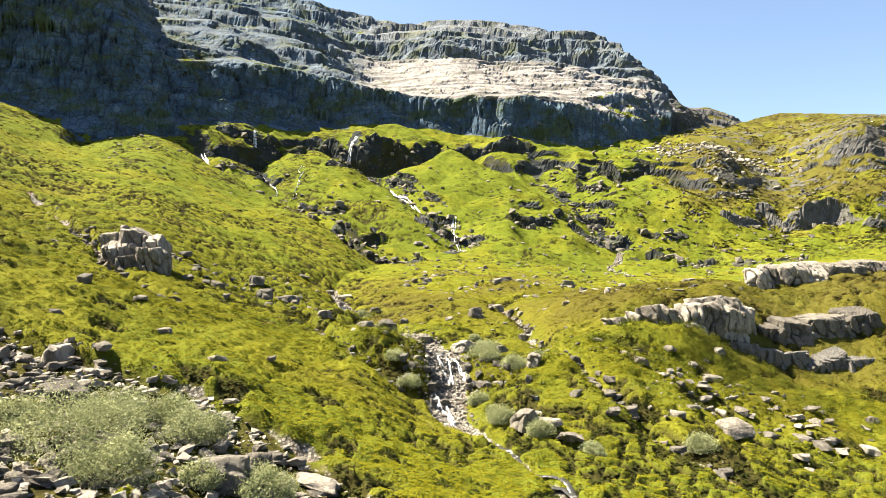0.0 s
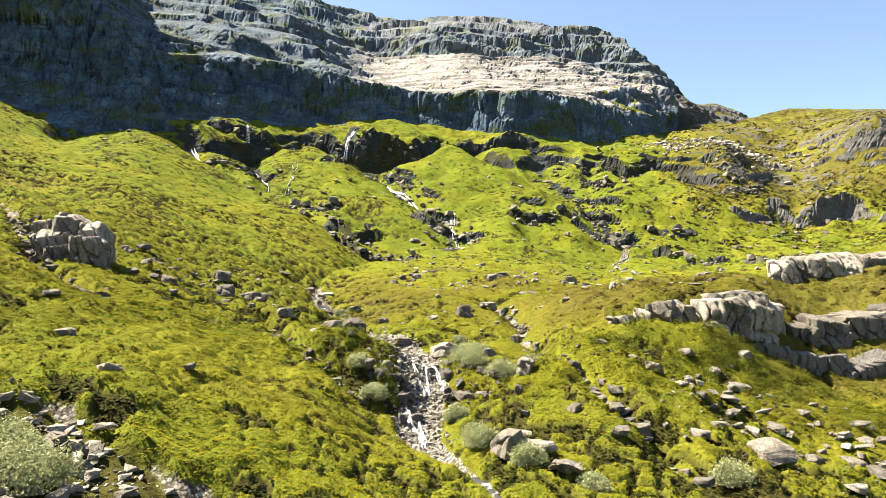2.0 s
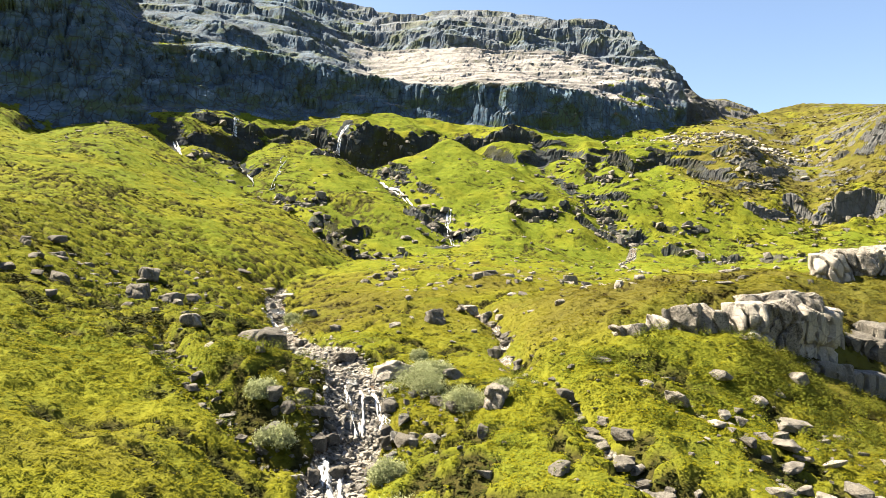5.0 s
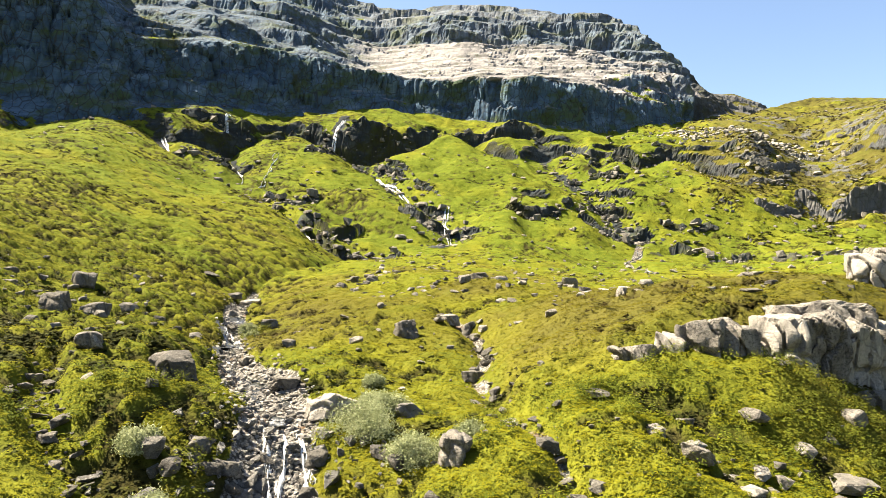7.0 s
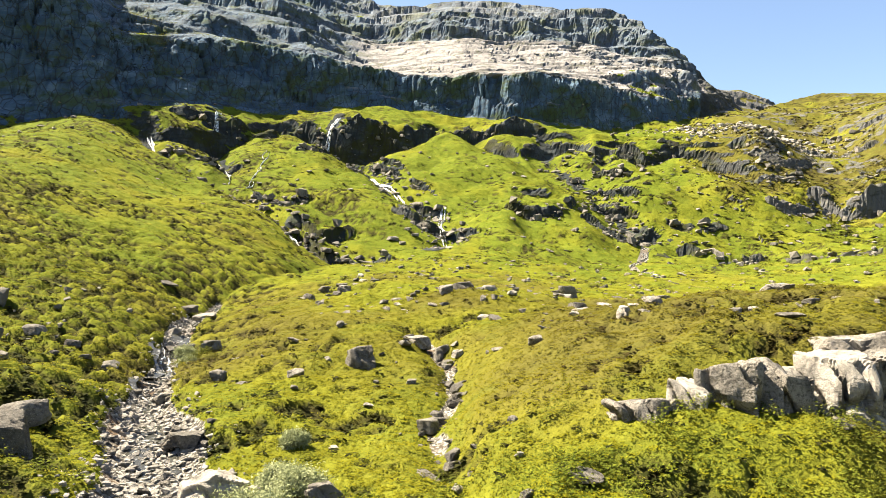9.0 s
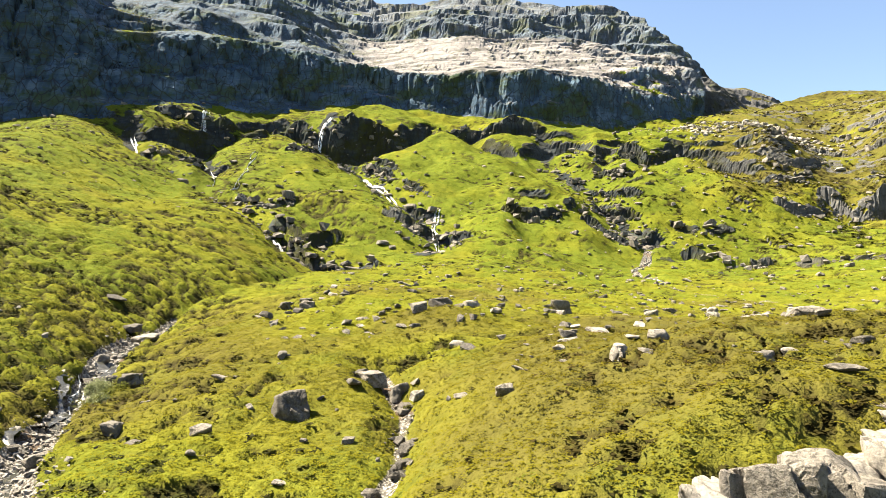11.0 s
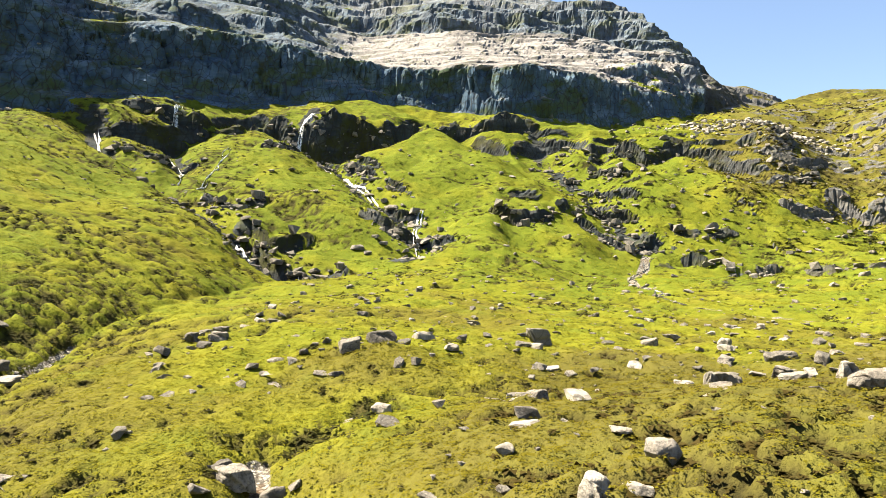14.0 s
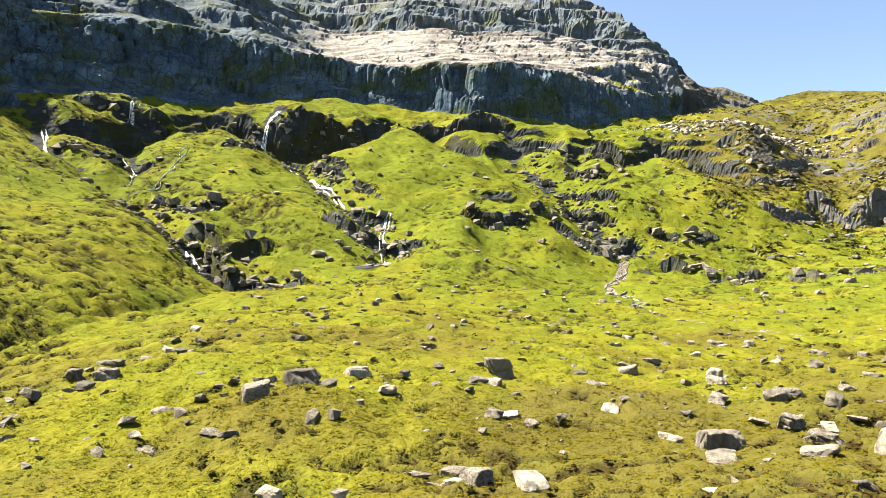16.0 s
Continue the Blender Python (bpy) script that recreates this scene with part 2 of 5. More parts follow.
def coarse(x, y):
    """Height of the land without gullies and small relief."""
    u = x / spread(y)
    k = np.clip(np.searchsorted(BEARINGS, u) - 1, 0, len(BEARINGS) - 2)
    t = np.clip((u - BEARINGS[k]) / (BEARINGS[k + 1] - BEARINGS[k]), 0, 1)
    foot = np.interp(u, *CLIFF_FOOT)
    follow = sstep(0.72, 0.93, y / foot) * (1 - sstep(1.06, 1.22, y / foot))

    def col(i):
        i = np.clip(i, 0, len(BEARINGS) - 1)
        row = np.interp(y + follow * (FEET[i] - foot), FINE, np.arange(len(FINE)))
        r0 = np.clip(row.astype(int), 0, len(FINE) - 2)
        f = row - r0
        return TABLE[i, r0] * (1 - f) + TABLE[i, r0 + 1] * f
    p0, p1, p2, p3 = col(k - 1), col(k), col(k + 1), col(k + 2)
    h0 = BEARINGS[k + 1] - BEARINGS[k]
    hm = BEARINGS[k] - BEARINGS[np.maximum(k - 1, 0)]
    hp = BEARINGS[np.minimum(k + 2, len(BEARINGS) - 1)] - BEARINGS[k + 1]
    m1, m2 = (p2 - p0) / (h0 + hm) * h0, (p3 - p1) / (h0 + hp) * h0
    lim = 1.5 * np.abs(p2 - p1) + 0.3
    m1, m2 = np.clip(m1, -lim, lim), np.clip(m2, -lim, lim)
    t2, t3 = t * t, t * t * t
    return (2 * t3 - 3 * t2 + 1) * p1 + (t3 - 2 * t2 + t) * m1 + (3 * t2 - 2 * t3) * p2 + (t3 - t2) * m2


def cells(a, b, seed):
    """Irregular cells of size one: a value from -1 to 1 for each cell, and the nearness to its edge (0 at the edge)."""
    ia, ib = np.floor(a).astype(np.int64), np.floor(b).astype(np.int64)
    first, second, value = np.full(a.shape, 9.0), np.full(a.shape, 9.0), np.zeros(a.shape)
    k = np.full(ia.shape, seed, np.int64)
    for da in (-1, 0, 1):
        for db in (-1, 0, 1):
            i, j = ia + da, ib + db
            d = np.hypot(i + 0.5 + 0.45 * lattice(i, j, k) - a, j + 0.5 + 0.45 * lattice(i, j, k + 7) - b)
            near = d < first
            second = np.where(near, first, np.minimum(second, d))
            value = np.where(near, lattice(i, j, k + 13), value)
            first = np.where(near, d, first)
    return value, second - first


def terraces(z, step, sharp):
    """Strata: pulls heights into ledges with steep risers."""
    k = np.floor(z / step)
    f = z / step - k
    g = sstep(0.5 - sharp, 0.5 + sharp, f)
    return (k + 0.25 * f + 0.75 * g) * step


def tussocks(x, y):
    """Turf on the slopes and banks: height of the tussocks (0 to 1), and the dark hollows between them (0 to 1)."""
    u = x / spread(y)
    wx, wy = x + 0.5 * fbm(x / 1.7, y / 1.7, 3.0, 2), y + 0.5 * fbm(x / 1.7, y / 1.7, 9.0, 2)
    value, edge = cells(wx / 1.5, wy / 1.1, 41)
    off = away(x, y, MAIN_STREAM)[0]
    thick = 0.5 * fbm(x / 2.4, y / 1.5, 28.0, 2) + 0.4 * fbm(x / 12, y / 12, 33.0, 2) + 0.44 * sstep(-0.06, -0.16, u) * (1 - 0.5 * sstep(110, 170, y)) * sstep(50, 62, y) + 0.4 * np.exp(-((off - 3.5) / 3.0) ** 2) * (y < 110)
    thick = thick + 0.34 * sstep(0.11, 0.18, u) * sstep(55, 58, y) * (y < 92) + 0.25 * sstep(0.26, 0.4, u) * sstep(180, 210, y) + 0.15 * (y < 60) + 0.3 * np.exp(-((x + 3.9) / 3.0) ** 2 - ((y - 49.5) / 2.2) ** 2)
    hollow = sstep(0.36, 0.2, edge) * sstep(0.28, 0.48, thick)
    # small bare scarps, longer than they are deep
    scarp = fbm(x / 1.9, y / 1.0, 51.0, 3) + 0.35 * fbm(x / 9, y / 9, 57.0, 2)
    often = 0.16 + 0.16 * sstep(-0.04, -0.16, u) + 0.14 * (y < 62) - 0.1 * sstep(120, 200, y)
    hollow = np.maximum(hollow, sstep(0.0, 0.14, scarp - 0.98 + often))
    return sstep(0.0, 0.45, edge) * (0.6 + 0.4 * value), hollow


def land(x, y):
    """Height of the land, and masks from 0 to 1: bare rock, stream gravel, upland beyond the cliff foot, slope relief."""
    x, y = np.asarray(x, float), np.asarray(y, float)
    far = sstep(120, 215, y)
    warp = far * (4.5 * fbm(x / 38, y / 38, 3.1, 3) + 1.6 * fbm(x / 9, y / 9, 7.7, 2))
    wu = far * (6 * fbm(x / 45, y / 45, 11.3, 3) + 1.5 * fbm(x / 8, y / 30, 2.2, 2))
    calm = 1 - 0.85 * sstep(150, 180, y) * (1 - sstep(262, 285, y)) * (x < 85)
    z = coarse(x + wu * 0.6 * calm, y + warp * calm)
    fan = fans(x, y)
    z = z + sstep(172, 192, y) * (1 - sstep(3, 7, z - fan)) * (1 - sstep(85, 105, x)) * (1 - sstep(36, 48, x) * sstep(232, 212, y)) * sstep(-120, -100, x) * np.clip(fan - z, -4, 5)
    # the swell that the stream cuts above its cascade
    for bx, by, wx, wy, high in ((-3.2, 51.5, 5.5, 4.6, 1.55), (-8.6, 60.5, 3.6, 4.5, 1.5), (1.8, 53, 3.0, 3.5, 0.5), (-1, 60, 4, 4, 0.5), (20.5, 59.2, 4.5, 2.2, 1.15), (26, 61, 3.5, 2.4, 0.7), (20.0, 53.8, 3.6, 2.4, 1.15), (24.5, 53.8, 3.0, 2.2, 0.5)):
        z = z + high * np.exp(-((x - bx) / wx) ** 2 - ((y - by) / wy) ** 2)
    u = x / spread(y)
    foot = np.interp(u, *CLIFF_FOOT)
    upland = sstep(-4, 4, y + warp * calm - foot)
    gravel, rock = np.zeros_like(z), np.zeros_like(z)
    wob = 1 + 0.35 * fbm(x / 6, y / 6, 1.0, 2)
    d, s = away(x, y, MAIN_STREAM)
    near = np.exp(-((y - 70) / 40.0) ** 2)
    wide = 0.72 + 0.4 * np.exp(-((y - 88) / 8.0) ** 2) + 0.95 * np.exp(-((y - 59) / 9.0) ** 2) + 0.4 * np.exp(-((y - 45) / 6.0) ** 2) + 0.2 * np.exp(-((y - 76) / 8.0) ** 2)
    wide = wide * (0.35 + 0.65 * sstep(35, 44, y))
    dd = d / wob
    z = z - (0.4 + 0.35 * near) * np.exp(-(dd / wide) ** 2) - (0.4 + 1.5 * np.exp(-((y - 95) / 26.0) ** 2)) * np.exp(-(d / 4.6) ** 2)
    z = z - 0.55 * sstep(51.3, 50.5, y) * sstep(43, 48, y) * np.exp(-(d / 2.0) ** 2)
    gravel = np.maximum(gravel, (1 - sstep(wide * 0.65, wide * 1.0, dd)) * (1 - sstep(98, 110, y)))
    for line, deep, w, stony in ((PEAT_RILL, 1.0, 0.9, 0.3), (GROOVE, 0.9, 1.0, 1.0)):
        d, s = away(x, y, line)
        dd = d / wob
        z = z - deep * np.exp(-(dd / w) ** 4) * sstep(0, 0.1, s) * sstep(0, 0.1, 1 - s)
        gravel = np.maximum(gravel, stony * (1 - sstep(0.5, 1.0, dd)) * sstep(-0.4, 0.3, fbm(x / 3, y / 3, 5.6, 2)))
    d, s = away(x, y, RUNNEL)
    dd = d / wob
    z = z - 0.75 * np.exp(-(dd / 1.1) ** 2)
    gravel = np.maximum(gravel, 0.8 * (1 - sstep(0.15, 0.6, dd)) * sstep(-0.3, 0.3, fbm(x / 3.5, y / 3.5, 2.6, 2)))
    for line, deep, w, stony in ((GULLY_WEST, 2.6, 4.5, 2.2), (GULLY_SIDE, 1.6, 3.5, 1.0), (GULLY_FALL, 2.4, 5.0, 2.4), (GULLY_EAST, 2.8, 5.0, 2.6)):
        d, s = away(x, y, line)
        wv = w * (1 + 0.3 * fbm(x / 14, y / 14, 4.0, 2))
        ends = sstep(0, 0.12, s) * sstep(0, 0.1, 1 - s) + 0.25
        z = z - deep * ends * np.exp(-(d / wv) ** 2)
        rock = np.maximum(rock, (1 - sstep(stony * 0.3, stony * 1.1, d * (1 + 0.7 * fbm(x / 4, y / 4, 8.0, 3)))) * sstep(-0.35, 0.15, fbm(x / 7, y / 7, 18.0, 2)))
    d, s = away(x, y, FAN_STREAM)
    z = z - 0.35 * np.exp(-(d / 2.5) ** 2)
    gravel = np.maximum(gravel, 0.9 * (1 - sstep(0.5, 1.5, d / wob)) * (1 - 0.5 * s) * sstep(-0.5, 0.1, fbm(x / 4, y / 4, 4.1, 2) + 0.3))
    # gorge below the western gully
    d = np.hypot((x + 13) / 9.0, (y - 161) / 4.5)
    z = z - 3.8 * np.exp(-d**2 * 1.2)
    rock = np.maximum(rock, (1 - sstep(0.6, 1.0, d + 0.3 * fbm(x / 4, y / 4, 2.0, 2))) * sstep(157, 160, y))
    # stony bank at the near end of the western slope
    edge = np.interp(x, *BANK_EDGE)
    bank = sstep(0.6, -0.5, y - edge + 0.9 * fbm(x / 2.5, y / 2.5, 6.0, 3)) * (x < 6)
    z = z - 0.6 * bank
    gravel = np.maximum(gravel, bank * sstep(-0.5, -0.1, fbm(x / 3.2, y / 3.2, 14.0, 2) + 0.2))
    # ledges in the upland rock and in the grassy slopes below it
    tilt = z + 0.05 * x + 3.0 * fbm(x / 34, y / 34, 9.0, 3) + 2.5 * vnoise(z / 9, 0.3 * x / 30, 4.0)
    slab = sstep(293, 300, y) * (1 - sstep(388, 398, y)) * sstep(-0.15, -0.09, u) * (1 - sstep(0.24, 0.3, u))
    bold = upland * (1 - 0.7 * sstep(0.3, 0.37, u)) * (1 - 0.85 * slab) * (1 - 0.85 * sstep(-0.16, -0.26, u) * (1 - sstep(100, 118, z))) * (0.75 + 0.5 * fbm(x / 20, y / 20, 3.0, 2))
    z = z + bold * 0.7 * (terraces(tilt, 11.0, 0.16) - tilt) + bold * 0.2 * (terraces(tilt + 1.3, 3.7, 0.2) - tilt - 1.3)
    skew = z - 0.13 * x + 1.6 * fbm(x / 16, y / 16, 1.2, 3)
    z = z + slab * 0.5 * (0.6 + 0.6 * fbm(x / 13, y / 13, 7.2, 2)) * (terraces(skew, 3.8, 0.12) - skew)
    for line, high, deep in LEDGES:
        xs, ys = [q[0] for q in line], [q[1] for q in line]
        box = (x > min(xs) - 14) & (x < max(xs) + 14) & (y > min(ys) - 14) & (y < max(ys) + 14)
        if not box.any():
            continue
        bx, by = x[box], y[box]
        jag = 1.5 * fbm(bx / 7, by / 7, 6.6, 3) + 0.35 * cells(bx / 4.5, by / 6, 77)[0]
        dy, past = above(bx + 0.3 * jag, by + jag, line)
        inside = (1 - sstep(0, 5, past)) * np.clip(0.75 + 0.8 * fbm(bx / 7, by / 7, 3.3, 3), 0, 1.4)
        z[box] += inside * high * (sstep(-0.9, 0.9, dy) - np.clip((dy + deep) / (2 * deep), 0, 1))
        rock[box] = np.maximum(rock[box], sstep(0.3, 0.7, inside) * np.exp(-((dy - 0.1) / (0.5 + 0.16 * high)) ** 2))
    band = far * (1 - upland) * sstep(0.1, 0.6, fbm(x / 24, y / 18, 12.0, 3) - 0.1 + 0.2 * sstep(0.28, 0.42, u)) * sstep(195, 215, y) * (1 - 0.6 * sstep(0.27, 0.35, u))
    z = z + band * 0.7 * (terraces(tilt, 5.0, 0.14) - tilt)
    # hummocks
    hum = 1 - upland
    z = z + hum * (0.55 * fbm(x / 11, y / 11, 0.3, 2) * sstep(20, 60, y + 20) + 0.2 * fbm(x / 2.6, y / 2.6, 0.9, 3) * (1 - 0.6 * gravel) + (1 - far) * (1 - gravel) * (0.3 - 0.22 * np.abs(fbm(x / 1.7, y / 1.7, 2.9, 2))))
    z = z + far * hum * 0.7 * fbm(x / 7, y / 7, 5.0, 3)
    # tussocks and small terraces of turf, boldest on the western slope
    west = sstep(-0.04, -0.16, u)
    tuft, hollow = tussocks(x, y)
    z = z + hum * (1 - gravel) * (1 - rock) * (1 - 0.55 * far) * ((0.11 + 0.1 * west + 0.03 * sstep(60, 40, y)) * tuft - 0.26 * hollow)
    z = z + gravel * 0.12 * fbm(x / 0.7, y / 0.7, 3.0, 2)
    return z, rock, gravel, upland


def rise(x, y):
    """Height of the land at one place."""
    return float(land(np.array([float(x)]), np.array([float(y)]))[0][0])


def dryness(x, y):
    """How dry and brown the plants are: the mound most, the meadow less, the slopes least."""
    u = x / spread(y)
    mound = sstep(0.12, 0.24, u) * (1 - sstep(88, 100, y)) * sstep(50, 60, y)
    meadow = sstep(60, 80, y) * (1 - sstep(120, 160, y)) * sstep(-0.16, -0.05, u)
    return np.clip(0.3 + 0.54 * mound + 0.2 * meadow + 0.3 * np.exp(-((x + 7) / 7.0) ** 2 - ((y - 82) / 14.0) ** 2) - 0.15 * sstep(140, 180, y) + 0.56 * sstep(0.27, 0.38, u) * sstep(212, 250, y) + 0.22 * fbm(x / 8, y / 8, 21.0, 3), 0, 1)


# ---- materials ----
def material(name):
    m = bpy.data.materials.new(name)
    m.use_nodes = True
    nt = m.node_tree
    return m, nt, nt.nodes["Principled BSDF"]


def node(nt, kind, **values):
    n = nt.nodes.new(kind)
    for key, v in values.items():
        if key in n.inputs:
            n.inputs[key].default_value = v
    return n


def noise_tex(nt, scale, detail=4.0, rough=0.55, vec=None, distortion=0.0):
    n = node(nt, "ShaderNodeTexNoise", Scale=scale, Detail=detail, Roughness=rough, Distortion=distortion)
    if vec is not None:
        nt.links.new(vec, n.inputs["Vector"])
    return n.outputs["Fac"]


def ramp(nt, fac, *stops):
    r = nt.nodes.new("ShaderNodeValToRGB")
    while len(r.color_ramp.elements) < len(stops):
        r.color_ramp.elements.new(0.5)
    for e, (p, c) in zip(r.color_ramp.elements, stops):
        e.position, e.color = p, (*c, 1) if len(c) == 3 else c
    nt.links.new(fac, r.inputs["Fac"])
    return r.outputs["Color"]


def mix(nt, fac, a, b, mode="MIX"):
    n = nt.nodes.new("ShaderNodeMix")
    n.data_type, n.blend_type = "RGBA", mode
    for socket, v in ((n.inputs[0], fac), (n.inputs[6], a), (n.inputs[7], b)):
        if isinstance(v, bpy.types.NodeSocket):
            nt.links.new(v, socket)
        elif isinstance(v, (int, float)):
            socket.default_value = v
        else:
            socket.default_value = (*v, 1)
    return n.outputs[2]


def calc(nt, op, a, b=0.0, c=0.0):
    n = nt.nodes.new("ShaderNodeMath")
    n.operation = op
    for i, v in enumerate((a, b, c)):
        if isinstance(v, bpy.types.NodeSocket):
            nt.links.new(v, n.inputs[i])
        else:
            n.inputs[i].default_value = v
    return n.outputs[0]


def where(nt, scale=(1, 1, 1), object_space=False, tip=0):
    if object_space:
        out = nt.nodes.new("ShaderNodeTexCoord").outputs["Object"]
    else:
        out = nt.nodes.new("ShaderNodeNewGeometry").outputs["Position"]
    if tip:
        m = nt.nodes.new("ShaderNodeMapping")
        m.inputs["Rotation"].default_value = (0, radians(tip), 0)
        nt.links.new(out, m.inputs["Vector"])
        out = m.outputs["Vector"]
    if scale != (1, 1, 1):
        m = nt.nodes.new("ShaderNodeMapping")
        m.inputs["Scale"].default_value = scale
        nt.links.new(out, m.inputs["Vector"])
        out = m.outputs["Vector"]
    return out


def attribute(nt, name):
    n = nt.nodes.new("ShaderNodeAttribute")
    n.attribute_name = name
    return n.outputs["Fac"]


def bump(nt, bsdf, height, strength, distance):
    b = node(nt, "ShaderNodeBump", Strength=strength, Distance=distance)
    nt.links.new(height, b.inputs["Height"])
    nt.links.new(b.outputs["Normal"], bsdf.inputs["Normal"])


def ground_material():
    m, nt, bsdf = material("alpine_ground")
    pos = where(nt)
    big, mid, fine = noise_tex(nt, 0.045, 3, 0.5, pos), noise_tex(nt, 0.6, 5, 0.65, pos), noise_tex(nt, 4.5, 4, 0.7, pos)
    dry = attribute(nt, "dry")
    patchy = calc(nt, "ADD", dry, calc(nt, "MULTIPLY", calc(nt, "SUBTRACT", big, 0.5), 0.7))
    grass = ramp(nt, patchy, (0.1, (0.077, 0.098, 0.01)), (0.4, (0.112, 0.117, 0.011)), (0.62, (0.092, 0.085, 0.014)), (0.85, (0.068, 0.06, 0.016)))
    dense = noise_tex(nt, 0.23, 4, 0.6, pos)
    grass = mix(nt, ramp(nt, dense, (0.36, (0.6, 0.6, 0.6)), (0.5, (0, 0, 0))), grass, (0.07, 0.09, 0.012))
    grass = mix(nt, ramp(nt, mid, (0.32, (0.6, 0.6, 0.6)), (0.47, (0, 0, 0))), grass, (0.04, 0.046, 0.006))
    grass = mix(nt, ramp(nt, mid, (0.54, (0, 0, 0)), (0.7, (0.45, 0.45, 0.45))), grass, (0.155, 0.15, 0.02))
    grass = mix(nt, ramp(nt, fine, (0.36, (0.5, 0.5, 0.5)), (0.45, (0, 0, 0))), grass, (0.035, 0.036, 0.005))
    # darker ground below the near grass: litter plus shade between the tufts
    litter = ramp(nt, noise_tex(nt, 3.0, 4, 0.7, pos), (0.35, (0.035, 0.036, 0.006)), (0.6, (0.1, 0.095, 0.011)))
    grass = mix(nt, calc(nt, "MULTIPLY", attribute(nt, "cover"), 0.25), grass, litter)
    grass = mix(nt, ramp(nt, dry, (0.45, (0, 0, 0)), (0.9, (0.7, 0.7, 0.7))), grass, (0.07, 0.064, 0.015))
    # dark peat, with shade painted into the hollows between tussocks
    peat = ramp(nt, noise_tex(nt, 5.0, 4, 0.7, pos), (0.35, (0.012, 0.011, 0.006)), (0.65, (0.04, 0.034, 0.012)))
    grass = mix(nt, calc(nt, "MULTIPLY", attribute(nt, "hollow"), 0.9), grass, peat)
    # bare rock: dark wet faces with painted blue haze, pale worn slabs and sunlit flats
    strata = noise_tex(nt, 1.0, 5, 0.6, where(nt, (0.04, 0.04, 0.16)))
    bands = noise_tex(nt, 1.0, 5, 0.7, where(nt, (0.09, 0.09, 0.55), tip=9))
    streak = noise_tex(nt, 1.0, 5, 0.65, where(nt, (0.3, 0.1, 0.03), tip=-8))
    rough = noise_tex(nt, 0.5, 6, 0.7, pos)
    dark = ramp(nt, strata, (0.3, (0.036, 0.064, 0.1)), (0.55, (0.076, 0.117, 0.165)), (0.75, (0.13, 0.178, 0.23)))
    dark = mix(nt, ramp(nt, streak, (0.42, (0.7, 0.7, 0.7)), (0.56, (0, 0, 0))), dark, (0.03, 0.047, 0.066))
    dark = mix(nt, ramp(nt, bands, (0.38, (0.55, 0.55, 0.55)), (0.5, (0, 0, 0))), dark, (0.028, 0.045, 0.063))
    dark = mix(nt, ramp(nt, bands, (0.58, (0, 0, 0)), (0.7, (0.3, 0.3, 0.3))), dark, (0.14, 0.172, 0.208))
    weed = noise_tex(nt, 1.0, 5, 0.7, where(nt, (0.07, 0.05, 0.12), tip=14))
    dark = mix(nt, ramp(nt, weed, (0.5, (0, 0, 0)), (0.6, (0.75, 0.75, 0.75))), dark, (0.05, 0.068, 0.02))
    joint = nt.nodes.new("ShaderNodeTexVoronoi")
    joint.feature = "DISTANCE_TO_EDGE"
    joint.inputs["Scale"].default_value = 1.0
    bent = nt.nodes.new("ShaderNodeVectorMath")
    bent.operation = "MULTIPLY_ADD"
    wiggle = nt.nodes.new("ShaderNodeTexNoise")
    wiggle.inputs["Scale"].default_value = 0.4
    nt.links.new(wiggle.outputs["Color"], bent.inputs[0])
    bent.inputs[1].default_value = (1.2, 1.2, 1.2)
    nt.links.new(where(nt, (0.45, 0.3, 0.22)), bent.inputs[2])
    nt.links.new(bent.outputs[0], joint.inputs["Vector"])
    crack = ramp(nt, joint.outputs["Distance"], (0.0, (0.7, 0.7, 0.7)), (0.06, (0, 0, 0)))
    dark = mix(nt, crack, dark, (0.018, 0.02, 0.022))
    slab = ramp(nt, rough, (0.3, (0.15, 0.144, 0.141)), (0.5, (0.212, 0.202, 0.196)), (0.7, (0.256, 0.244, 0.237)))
    slab = mix(nt, ramp(nt, streak, (0.36, (0.5, 0.5, 0.5)), (0.48, (0, 0, 0))), slab, (0.16, 0.15, 0.145))
    lines = noise_tex(nt, 1.0, 4, 0.55, where(nt, (0.022, 0.022, 0.34), tip=10), 0.6)
    slab = mix(nt, ramp(nt, lines, (0.43, (0.8, 0.8, 0.8)), (0.48, (0, 0, 0))), slab, (0.1, 0.097, 0.096))
    # nearer and eastern rock drops the haze blue and turns brown
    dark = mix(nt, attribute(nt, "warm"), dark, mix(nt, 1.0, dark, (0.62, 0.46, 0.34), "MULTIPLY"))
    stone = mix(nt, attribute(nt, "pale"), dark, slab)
    stone = mix(nt, calc(nt, "MULTIPLY", crack, 0.5), stone, (0.05, 0.047, 0.045))
    moss = ramp(nt, noise_tex(nt, 0.16, 5, 0.65, pos), (0.56, (0, 0, 0)), (0.66, (0.5, 0.5, 0.5)))
    stone = mix(nt, moss, stone, (0.045, 0.051, 0.012))
    gravel = ramp(nt, noise_tex(nt, 2.6, 6, 0.8, pos), (0.36, (0.06, 0.057, 0.05)), (0.5, (0.21, 0.2, 0.18)), (0.66, (0.38, 0.365, 0.335)))
    pebble = nt.nodes.new("ShaderNodeTexVoronoi")
    pebble.inputs["Scale"].default_value = 7.0
    nt.links.new(pos, pebble.inputs["Vector"])
    shade = node(nt, "ShaderNodeSeparateColor")
    nt.links.new(pebble.outputs["Color"], shade.inputs[0])
    gravel = mix(nt, 0.55, gravel, ramp(nt, shade.outputs[0], (0.1, (0.05, 0.046, 0.04)), (0.5, (0.17, 0.157, 0.137)), (0.95, (0.33, 0.31, 0.28))))
